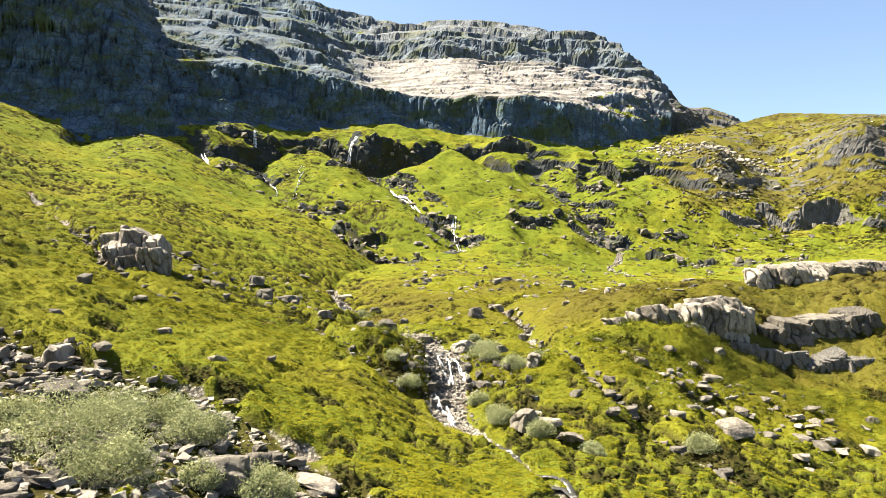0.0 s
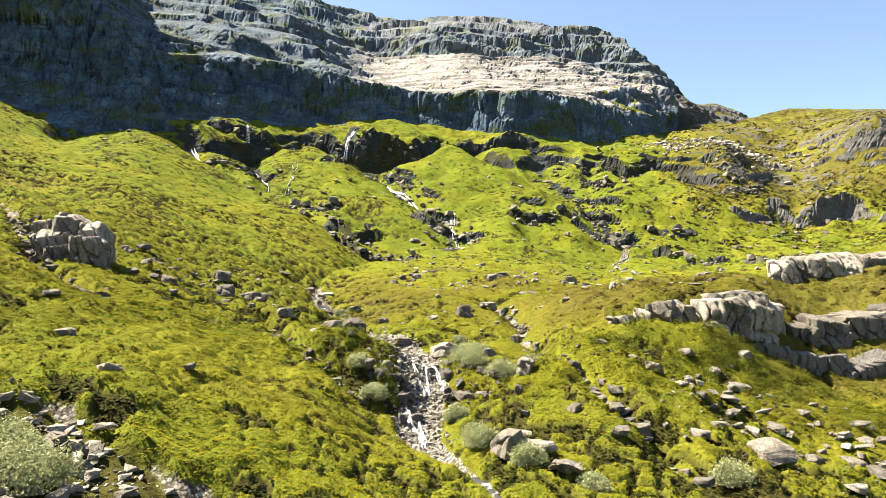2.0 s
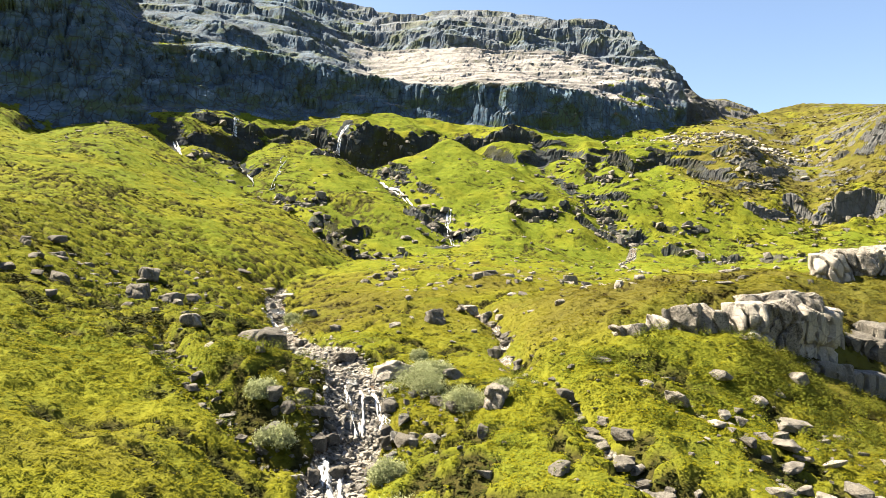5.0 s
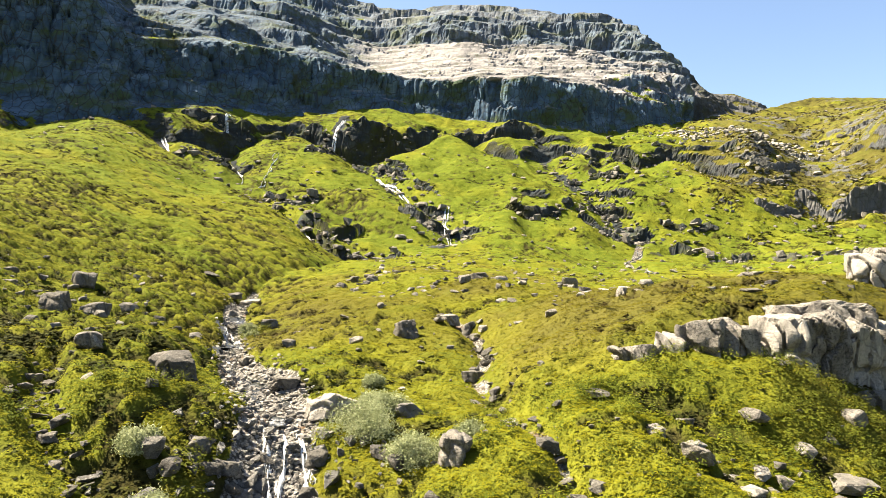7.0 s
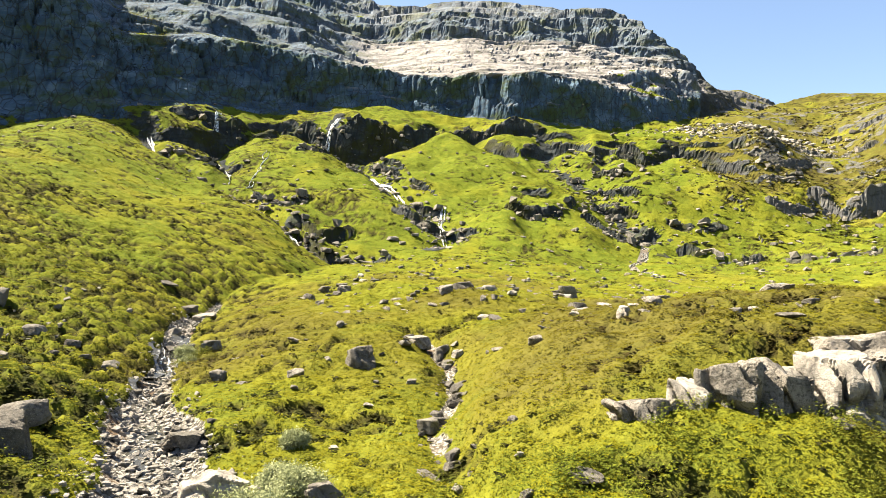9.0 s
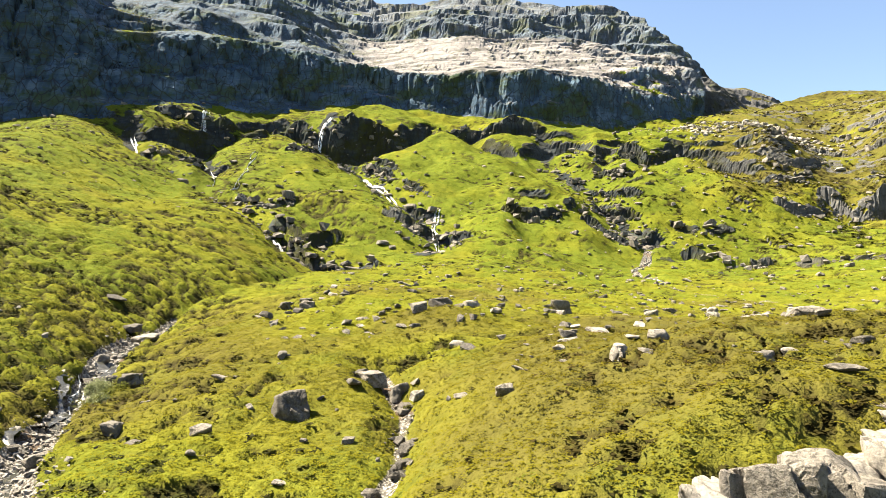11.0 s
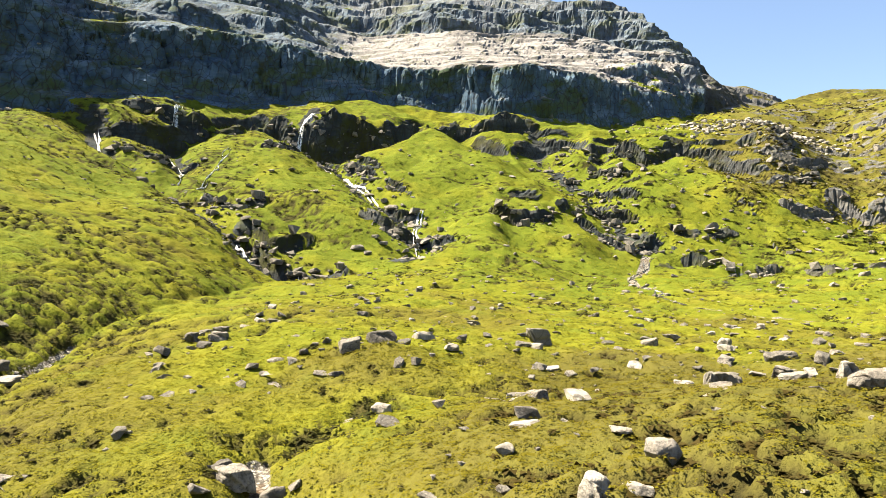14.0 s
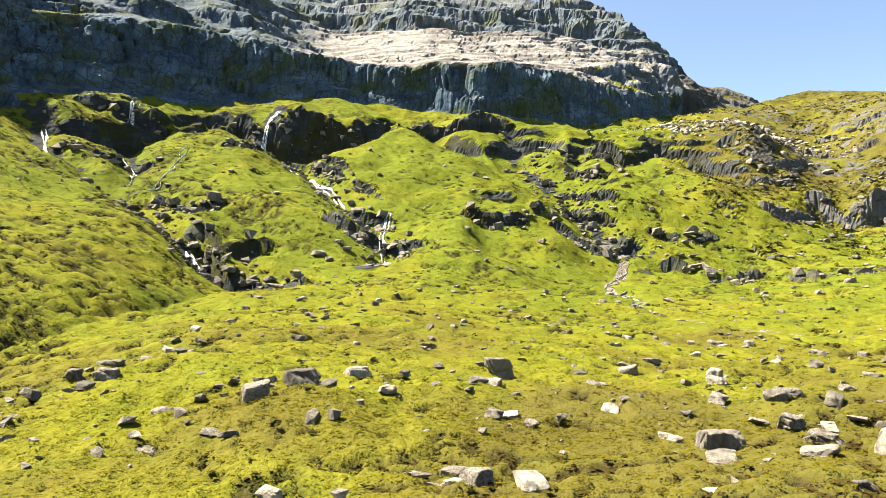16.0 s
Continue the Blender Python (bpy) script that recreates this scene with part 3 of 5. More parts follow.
    gravel = mix(nt, ramp(nt, pebble.outputs["Distance"], (0.42, (0, 0, 0)), (0.6, (0.8, 0.8, 0.8))), gravel, (0.028, 0.025, 0.02))
    gravel = mix(nt, ramp(nt, noise_tex(nt, 0.35, 3, 0.6, pos), (0.53, (0, 0, 0)), (0.62, (0.6, 0.6, 0.6))), gravel, (0.075, 0.042, 0.019))
    edge = calc(nt, "ADD", attribute(nt, "rock"), calc(nt, "MULTIPLY", calc(nt, "SUBTRACT", rough, 0.5), 2.2))
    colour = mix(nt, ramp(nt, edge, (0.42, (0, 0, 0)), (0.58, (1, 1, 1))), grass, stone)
    edge = calc(nt, "ADD", attribute(nt, "gravel"), calc(nt, "MULTIPLY", calc(nt, "SUBTRACT", mid, 0.5), 0.8))
    colour = mix(nt, ramp(nt, edge, (0.42, (0, 0, 0)), (0.55, (1, 1, 1))), colour, gravel)
    nt.links.new(colour, bsdf.inputs["Base Color"])
    bsdf.inputs["Roughness"].default_value = 0.9
    bsdf.inputs["Specular IOR Level"].default_value = 0.02
    h = calc(nt, "ADD", calc(nt, "MULTIPLY", mid, 0.7), calc(nt, "MULTIPLY", fine, 0.3))
    h = calc(nt, "ADD", h, calc(nt, "MULTIPLY", calc(nt, "ADD", strata, rough), attribute(nt, "rock")))
    bump(nt, bsdf, h, 0.9, 0.6)
    return m


GROUND = ground_material()


def sheet(name, verts, quads, mat, smooth=True, masks=()):
    """A mesh object from arrays of places and faces (4 corners each), with values per corner point."""
    me = bpy.data.meshes.new(name)
    n, k = len(verts), quads.shape[1]
    me.vertices.add(n)
    me.vertices.foreach_set("co", np.asarray(verts, np.float32).ravel())
    me.loops.add(quads.size)
    me.loops.foreach_set("vertex_index", quads.ravel().astype(np.int32))
    me.polygons.add(len(quads))
    me.polygons.foreach_set("loop_start", np.arange(0, quads.size, k, dtype=np.int32))
    me.polygons.foreach_set("loop_total", np.full(len(quads), k, np.int32))
    me.polygons.foreach_set("use_smooth", np.full(len(quads), smooth))
    me.update(calc_edges=True)
    for key, values in masks:
        me.attributes.new(key, "FLOAT", "POINT").data.foreach_set("value", np.asarray(values, np.float32).ravel())
    me.materials.append(mat)
    return new(name, me)


def steps(*stretches):
    """Distances of the rows: stretches of (start, end, growth per row)."""
    out = []
    for a, b, g in stretches:
        n = max(2, int(math.log(b / a) / g))
        out.append(a * (b / a) ** (np.arange(n) / n))
    return np.concatenate(out)


def build_ground():
    rows = np.concatenate([np.array([-900, -500, -250, -120, -80.0]), np.arange(-60, 14, 1.0), steps((14, 60, 0.0062), (60, 120, 0.0046), (120, 200, 0.005), (200, 300, 0.0021), (300, 385, 0.0055), (385, 430, 0.0026), (430, 560, 0.006), (560, 4000, 0.12)), [4000]])
    half = np.concatenate([np.linspace(0, 0.76, 296), 0.76 * (12 / 0.76) ** (np.arange(1, 111) / 110)])
    cols = np.concatenate([-half[:0:-1], half])
    yy, uu = np.meshgrid(rows, cols, indexing="ij")
    xx = uu * spread(yy)
    z, rock, gravel, upland = land(xx, yy)
    # steepness
    gy = np.gradient(z, axis=0) / np.maximum(np.gradient(yy, axis=0), 1e-6)
    gx = np.gradient(z, axis=1) / np.maximum(np.gradient(xx, axis=1), 1e-6)
    gy = gy - gx * uu * yy / spread(yy)
    steep = np.hypot(gx, gy)
    n = np.stack([-gx, -gy, np.ones_like(gx)], -1)
    n /= np.linalg.norm(n, axis=-1, keepdims=True)
    far = sstep(130, 210, yy)
    bare = np.maximum(rock, far * sstep(1.1, 1.5, steep + 0.3 * fbm(xx / 9, yy / 9, z / 9, 2)))
    green = sstep(0.05, 0.45, fbm(xx / 22, yy / 22, 4.4, 3) - 0.25) * (1 - sstep(0.45, 0.8, steep))
    u = uu
    scree = gravel * sstep(0.8, -0.8, yy - np.interp(xx, *BANK_EDGE)) * (xx < 2) * (yy > 5)
    heath = sstep(0.33, 0.42, u) * sstep(-0.25, 0.3, fbm(xx / 18, yy / 18, 1.4, 3) + 0.25)
    heath = np.maximum(heath, green * (1 - sstep(300, 330, yy) * (u > -0.12) * (u < 0.3)))
    bare = np.maximum(bare, upland * (1 - heath * (1 - sstep(0.7, 1.0, steep))))
    bare = np.maximum(bare, sstep(-9, -5, yy - np.interp(u, *CLIFF_FOOT) + 4 * fbm(xx / 9, yy / 9, 5.1, 2)) * (u < -0.14) * (u > -0.7))
    # flat upland rock paler, steep rock darker: sunlight put into the colour
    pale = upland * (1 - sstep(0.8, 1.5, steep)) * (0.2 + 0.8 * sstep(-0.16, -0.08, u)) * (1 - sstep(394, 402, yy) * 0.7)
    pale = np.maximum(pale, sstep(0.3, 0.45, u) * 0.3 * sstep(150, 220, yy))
    # high walls lighter, less so westwards: haze and shade in the colour
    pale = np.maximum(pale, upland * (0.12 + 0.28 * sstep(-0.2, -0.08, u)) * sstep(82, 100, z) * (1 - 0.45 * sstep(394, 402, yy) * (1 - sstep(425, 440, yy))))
    ledgy = sstep(0.22, 0.5, fbm(xx / 15, yy / 9, 31.0, 3) + 0.9 * (np.clip(u, 0, 0.6) - 0.42)) * sstep(228, 255, yy) * sstep(0.3, 0.38, u)
    bare = np.maximum(bare, 0.5 * ledgy)
    bare = np.clip(bare + far * (bare > 0.02) * (bare < 0.98) * 0.45 * fbm(xx / 2.6, yy / 2.6, z / 2.6, 3), 0, 1)
    patch = np.exp(-((xx - 89) / 12) ** 2 - ((yy - 332) / 11) ** 2) + np.exp(-((xx + 62) / 13) ** 2 - ((yy - 268 - 0.5 * (xx + 62)) / 4) ** 2) + np.exp(-((xx + 88) / 7) ** 2 - ((yy - 241) / 6) ** 2)
    bare = bare * (1 - sstep(0.35, 0.6, (patch + 0.3 * fbm(xx / 5, yy / 5, 2.0, 2)) * (1 - sstep(0.75, 1.1, steep))))
    # crags: bare faces broken into blocks along joints, at three sizes
    pick = bare * far > 0.03
    px, py, pz, pb, ps = xx[pick], yy[pick], z[pick], (bare * far)[pick], steep[pick]
    side = px + 0.35 * py + 1.2 * fbm(px / 9, py / 9, pz / 9, 2)
    high = pz + 0.08 * px + 0.8 * fbm(px / 12, py / 12, 3.0, 2)
    hard = pb * (0.18 + 0.82 * sstep(0.5, 1.3, ps)) * (0.5 + 0.5 * upland[pick] - 0.25 * (py < 180))
    out = hard * (0.5 * fbm(px / 12, py / 12, pz / 16, 3) + 0.5 * fbm(px / 3.5, py / 3.5, pz / 5, 2))
    wall = upland[pick] * (px < 0.34 * py)
    for wide, tall, amount, cleft, seed in ((16.0, 13.0, 1.5, 1.0, 3), (5.0, 9.0, 0.9, 0.7, 5), (2.4, 3.0, 0.45, 0.3, 9)):
        v, edge = cells(side / wide, high / tall, seed)
        out = out + wall * hard * (amount * v - cleft * np.exp(-(edge / 0.09) ** 2))
    for wide, tall, amount, cleft, seed in ((6.0, 1.7, 0.75, 0.4, 13), (2.6, 0.9, 0.35, 0.2, 19)):
        v, edge = cells((side + 0.4 * high) / wide, high / tall, seed)
        out = out + (1 - wall) * hard * (amount * v - cleft * np.exp(-(edge / 0.1) ** 2))
    push = np.zeros_like(z)
    push[pick] = out
    p = np.stack([xx, yy, z], -1) + n * push[..., None] * np.array([1, 1, 0.45])
    nr, nc = z.shape
    idx = np.arange(nr * nc).reshape(nr, nc)
    quads = np.stack([idx[:-1, :-1], idx[:-1, 1:], idx[1:, 1:], idx[1:, :-1]], -1).reshape(-1, 4)
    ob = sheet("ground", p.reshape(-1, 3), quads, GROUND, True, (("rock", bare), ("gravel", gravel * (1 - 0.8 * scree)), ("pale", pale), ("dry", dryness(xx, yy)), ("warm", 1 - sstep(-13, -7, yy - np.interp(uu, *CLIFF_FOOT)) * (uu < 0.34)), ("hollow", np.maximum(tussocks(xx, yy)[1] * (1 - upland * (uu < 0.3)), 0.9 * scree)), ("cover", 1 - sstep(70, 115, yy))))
    face = bare * far
    face = (face[:-1, :-1] + face[1:, 1:]) / 2
    ob.data.polygons.foreach_set("use_smooth", (face < 0.5).ravel())
    return tagged(ob, "green alpine valley floor and slopes below grey rock cliffs", "ground", kind="structure")


LAND = build_ground()
bpy.context.view_layer.update()


def drop(x, y):
    """Height of the ground sheet under a place."""
    hit, place, _, _ = LAND.ray_cast(Vector((x, y, 400)), Vector((0, 0, -1)))
    return place.z if hit else rise(x, y)


# ---- rocks ----
def rock_material(name, light, tint=(0.3, 0.282, 0.255), rough=0.85):
    m, nt, bsdf = material(name)
    pos = where(nt, object_space=True)
    grain, big = noise_tex(nt, 9.0, 6, 0.7, pos), noise_tex(nt, 1.4, 4, 0.6, pos)
    info = nt.nodes.new("ShaderNodeObjectInfo").outputs["Random"]
    base = ramp(nt, big, (0.3, (0.12, 0.107, 0.09)), (0.5, (0.21, 0.19, 0.163)), (0.7, (0.29, 0.266, 0.23)))
    base = mix(nt, ramp(nt, grain, (0.4, (0.75, 0.75, 0.75)), (0.52, (0, 0, 0))), base, (0.046, 0.043, 0.038))
    base = mix(nt, ramp(nt, info, (0.25, (0.55, 0.55, 0.55)), (0.6, (0, 0, 0))), base, (0.37, 0.34, 0.295))
    base = mix(nt, ramp(nt, info, (0.65, (0, 0, 0)), (1.0, (0.6, 0.6, 0.6))), base, (0.085, 0.078, 0.07))
    base = mix(nt, light, base, tint)
    speck = noise_tex(nt, 26.0, 3, 0.6, pos)
    base = mix(nt, ramp(nt, speck, (0.56, (0, 0, 0)), (0.66, (0.5, 0.5, 0.5))), base, (0.255, 0.246, 0.225))
    joint = nt.nodes.new("ShaderNodeTexVoronoi")
    joint.feature = "DISTANCE_TO_EDGE"
    joint.inputs["Scale"].default_value = 0.55
    bent = nt.nodes.new("ShaderNodeVectorMath")
    bent.operation = "MULTIPLY_ADD"
    wiggle = node(nt, "ShaderNodeTexNoise", Scale=1.2, Detail=4.0)
    nt.links.new(pos, wiggle.inputs["Vector"])
    nt.links.new(wiggle.outputs["Color"], bent.inputs[0])
    bent.inputs[1].default_value = (0.9, 0.9, 0.9)
    nt.links.new(pos, bent.inputs[2])
    nt.links.new(bent.outputs[0], joint.inputs["Vector"])
    base = mix(nt, ramp(nt, joint.outputs["Distance"], (0.0, (0.4, 0.4, 0.4)), (0.03, (0, 0, 0))), base, (0.030, 0.027, 0.025))
    stain = noise_tex(nt, 1.0, 4, 0.6, where(nt, (1.6, 1.6, 0.3)))
    base = mix(nt, ramp(nt, stain, (0.52, (0, 0, 0)), (0.66, (0.7, 0.7, 0.7))), base, (0.051, 0.048, 0.044))
    nt.links.new(base, bsdf.inputs["Base Color"])
    bsdf.inputs["Roughness"].default_value = rough
    bsdf.inputs["Specular IOR Level"].default_value = 0.5 if rough < 0.5 else 0.08
    bump(nt, bsdf, calc(nt, "ADD", calc(nt, "ADD", grain, big), calc(nt, "MULTIPLY", speck, 0.5)), 0.9, 0.12)
    return m


ROCK, PALE_ROCK = rock_material("weathered_gneiss", 0.0), rock_material("bleached_gneiss", 0.45, (0.36, 0.34, 0.31))
# darker rock copies: lichened and wet stones, also shade painted on some blocks
DARK_ROCK, WET_OR_SHADED_ROCK = rock_material("lichened_or_shaded_gneiss", 0.6, (0.062, 0.058, 0.05)), rock_material("wet_or_shaded_gneiss", 0.8, (0.04, 0.038, 0.034), 0.4)


def hull(seed, points=15, bevel=0.05):
    """Corners and triangles of an angular stone about one metre across, with broken, slightly worn edges."""
    rng = np.random.default_rng(seed)
    bm = bmesh.new()
    corners = [(i, j, k) for i in (-1, 1) for j in (-1, 1) for k in (-1, 1)]
    for n in range(points):
        if seed % 3 == 0 and n < 8:
            p = (np.array(corners[n]) + rng.uniform(-0.6, 0.1, 3) * np.array(corners[n])) * np.array([0.6, 0.5, 0.5])
        else:
            p = rng.uniform(-1, 1, 3)
            p = p / max(np.abs(p).max(), 1e-6) * rng.uniform(0.72, 1.0) * np.array([0.6, 0.5, 0.5])
        p[2] -= 0.12 * p[0] * rng.uniform(-1, 1)
        bm.verts.new(p)
    made = bmesh.ops.convex_hull(bm, input=bm.verts[:])
    bmesh.ops.delete(bm, geom=[v for v in bm.verts if not v.link_faces], context="VERTS")
    bmesh.ops.dissolve_limit(bm, angle_limit=radians(9), verts=bm.verts[:], edges=bm.edges[:])
    if bevel:
        bmesh.ops.bevel(bm, geom=bm.edges[:], offset=bevel, segments=1, affect="EDGES")
        bmesh.ops.triangulate(bm, faces=bm.faces[:])
        bmesh.ops.subdivide_edges(bm, edges=[e for e in bm.edges if e.calc_length() > 0.22], cuts=1)
    bmesh.ops.triangulate(bm, faces=bm.faces[:])
    bm.verts.index_update()
    v = np.array([p.co for p in bm.verts])
    f = np.array([[p.index for p in q.verts] for q in bm.faces])
    bm.free()
    if bevel:
        v = v + 0.05 * np.stack([fbm(v[:, 0] * 3 + seed, v[:, 1] * 3, v[:, 2] * 3 + k, 3) for k in (0, 20, 40)], -1)
    return v / (v.max(0) - v.min(0)).mean(), f


HULLS = [hull(60 + k) for k in range(12)]
CHIPS = [hull(90 + k, 10, 0) for k in range(8)]
BOULDERS, DARK_BOULDERS = [], []
for corners, faces in HULLS:
    mesh = sheet("boulder", corners, faces, ROCK, False)
    BOULDERS.append(mesh.data)
    bpy.data.objects.remove(mesh)
    DARK_BOULDERS.append(BOULDERS[-1].copy())
    DARK_BOULDERS[-1].materials[0] = DARK_ROCK
dice = random.Random(5)


def boulder(x, y, size, flat=0.75, wide=1.0, turn=None, sunk=0.18, which=None, label="grey angular boulder lying in the grass", group="boulders in the meadow", z=None, name="boulder", dark=False):
    ob = new(name, (DARK_BOULDERS if dark else BOULDERS)[dice.randrange(len(BOULDERS)) if which is None else which])
    turn = dice.uniform(0, 360) if turn is None else turn
    high = size * flat
    ob.matrix_world = pose(x, y, (rise(x, y) if z is None else z) + high * (0.5 - sunk), dice.uniform(-10, 10), dice.uniform(-10, 10), turn) @ Matrix.Diagonal((size * wide, size, high, 1))
    return tagged(ob, label, "boulder" if name == "boulder" else "stone", group)


ROCKS_NEAR_SLOPE = [(-7.5, 23.4, 1.65, 0.65), (-4.7, 26.0, 2.15, 0.35), (-14.8, 26.8, 1.34, 0.65), (-11.5, 34.7, 1.30, 0.35), (4.6, 37.1, 2.31, 0.65), (-21.3, 37.3, 0.87, 0.65), (-9.6, 37.9, 0.95, 0.65), (10.1, 40.0, 1.00, 0.65), (21.2, 40.2, 1.67, 0.50), (-16.9, 40.5, 1.69, 0.40), (12.5, 40.7, 2.03, 0.50), (17.8, 41.3, 2.40, 0.60), (20.7, 42.9, 1.25, 0.65), (25.2, 43.7, 1.09, 0.65), (11.1, 44.6, 1.12, 0.65), (23.6, 44.7, 1.49, 0.65), (-23.8, 44.9, 1.43, 0.65), (18.3, 45.0, 0.67, 0.65), (16.2, 45.8, 0.95, 0.65), (-20.4, 46.0, 1.35, 0.40), (30.3, 47.6, 1.19, 0.65), (6.6, 48.4, 1.13, 0.65), (17.4, 49.7, 0.75, 0.65), (5.1, 49.7, 1.45, 0.65)]
ROCKS_STREAM_SIDE = [(19.8, 49.9, 1.69, 0.50), (-6.7, 51.2, 0.51, 0.65), (17.4, 51.6, 1.21, 0.65), (10.4, 51.7, 0.42, 0.65), (12.1, 52.5, 0.95, 0.50), (21.7, 52.8, 1.54, 0.65), (8.1, 53.8, 0.56, 0.65), (10.4, 54.4, 0.41, 0.65), (19.9, 54.7, 0.91, 0.65), (8.6, 55.1, 0.51, 0.65), (4.6, 56.0, 1.17, 0.65), (7.7, 56.5, 0.94, 0.65), (10.4, 56.8, 0.55, 0.65), (-6.6, 57.8, 1.67, 0.90), (-18.8, 58.7, 1.23, 0.65), (4.1, 59.0, 0.72, 0.50), (-11.1, 59.3, 0.88, 0.65), (21.5, 61.3, 1.14, 0.30), (7.4, 61.8, 1.29, 0.65), (4.8, 63.1, 0.72, 0.30), (-21.1, 63.5, 1.59, 0.65), (7.6, 63.5, 0.60, 0.65), (21.0, 64.8, 0.94, 0.65), (8.4, 65.0, 0.89, 0.65)]
ROCKS_OUTCROP_FOOT = [(1.1, 65.0, 0.77, 0.65), (-23.6, 65.2, 1.36, 0.65), (-17.9, 65.3, 2.18, 0.65), (22.4, 65.3, 0.52, 0.65), (16.2, 65.6, 0.64, 0.65), (24.6, 65.8, 0.80, 0.65), (17.5, 66.5, 0.79, 0.65), (-2.0, 67.1, 0.74, 0.65), (14.6, 68.9, 0.54, 0.65), (10.6, 69.1, 1.10, 0.30), (12.9, 69.2, 0.64, 0.30), (-17.3, 69.2, 1.08, 0.65), (14.8, 71.8, 0.82, 0.65), (18.1, 72.1, 0.82, 0.30), (8.4, 73.1, 0.65, 0.65), (27.3, 73.8, 0.85, 0.65), (-1.2, 73.9, 1.47, 0.35), (21.7, 74.4, 1.01, 0.35), (15.6, 74.4, 1.02, 0.50), (5.9, 74.6, 1.51, 0.50), (-20.0, 76.4, 1.79, 0.65), (0.9, 77.4, 0.90, 0.65), (22.7, 77.8, 0.88, 0.50), (27.0, 78.1, 0.75, 1.00)]
ROCKS_MOUND = [(16.4, 78.9, 1.02, 0.60), (26.8, 80.2, 1.09, 0.50), (-7.7, 80.6, 1.48, 0.65), (24.8, 82.5, 1.59, 0.50), (14.6, 83.2, 1.06, 0.35), (-12.8, 84.7, 1.46, 0.65), (4.4, 85.7, 0.97, 0.65), (28.7, 85.7, 0.90, 0.60), (6.4, 86.8, 0.89, 0.40), (25.1, 88.1, 0.93, 0.35), (27.4, 88.8, 1.07, 0.40), (17.3, 89.2, 0.68, 0.65), (33.7, 89.8, 1.11, 0.35), (7.3, 90.1, 1.66, 0.65), (4.5, 90.7, 0.82, 0.65), (-13.1, 91.0, 2.28, 0.40), (21.1, 91.8, 0.66, 0.65), (18.8, 92.4, 1.21, 0.30), (27.1, 92.6, 1.08, 0.30), (34.3, 92.6, 1.30, 0.80), (-15.7, 94.2, 1.76, 0.60), (24.7, 94.2, 0.85, 0.65), (16.9, 95.2, 0.88, 0.40), (10.9, 95.4, 1.61, 0.30)]
ROCKS_MEADOW = [(-3.0, 95.7, 2.08, 0.65), (30.1, 96.0, 1.29, 0.65), (18.4, 97.5, 1.25, 0.65), (-20.5, 100.9, 1.69, 0.65), (18.1, 103.1, 1.15, 0.40), (-2.7, 105.9, 1.15, 0.65), (28.1, 106.3, 1.54, 0.60), (31.1, 110.7, 1.48, 0.65), (14.4, 112.4, 1.31, 0.65), (45.0, 113.7, 1.34, 0.65), (45.4, 126.5, 1.38, 0.65), (42.8, 129.0, 1.72, 0.40)]

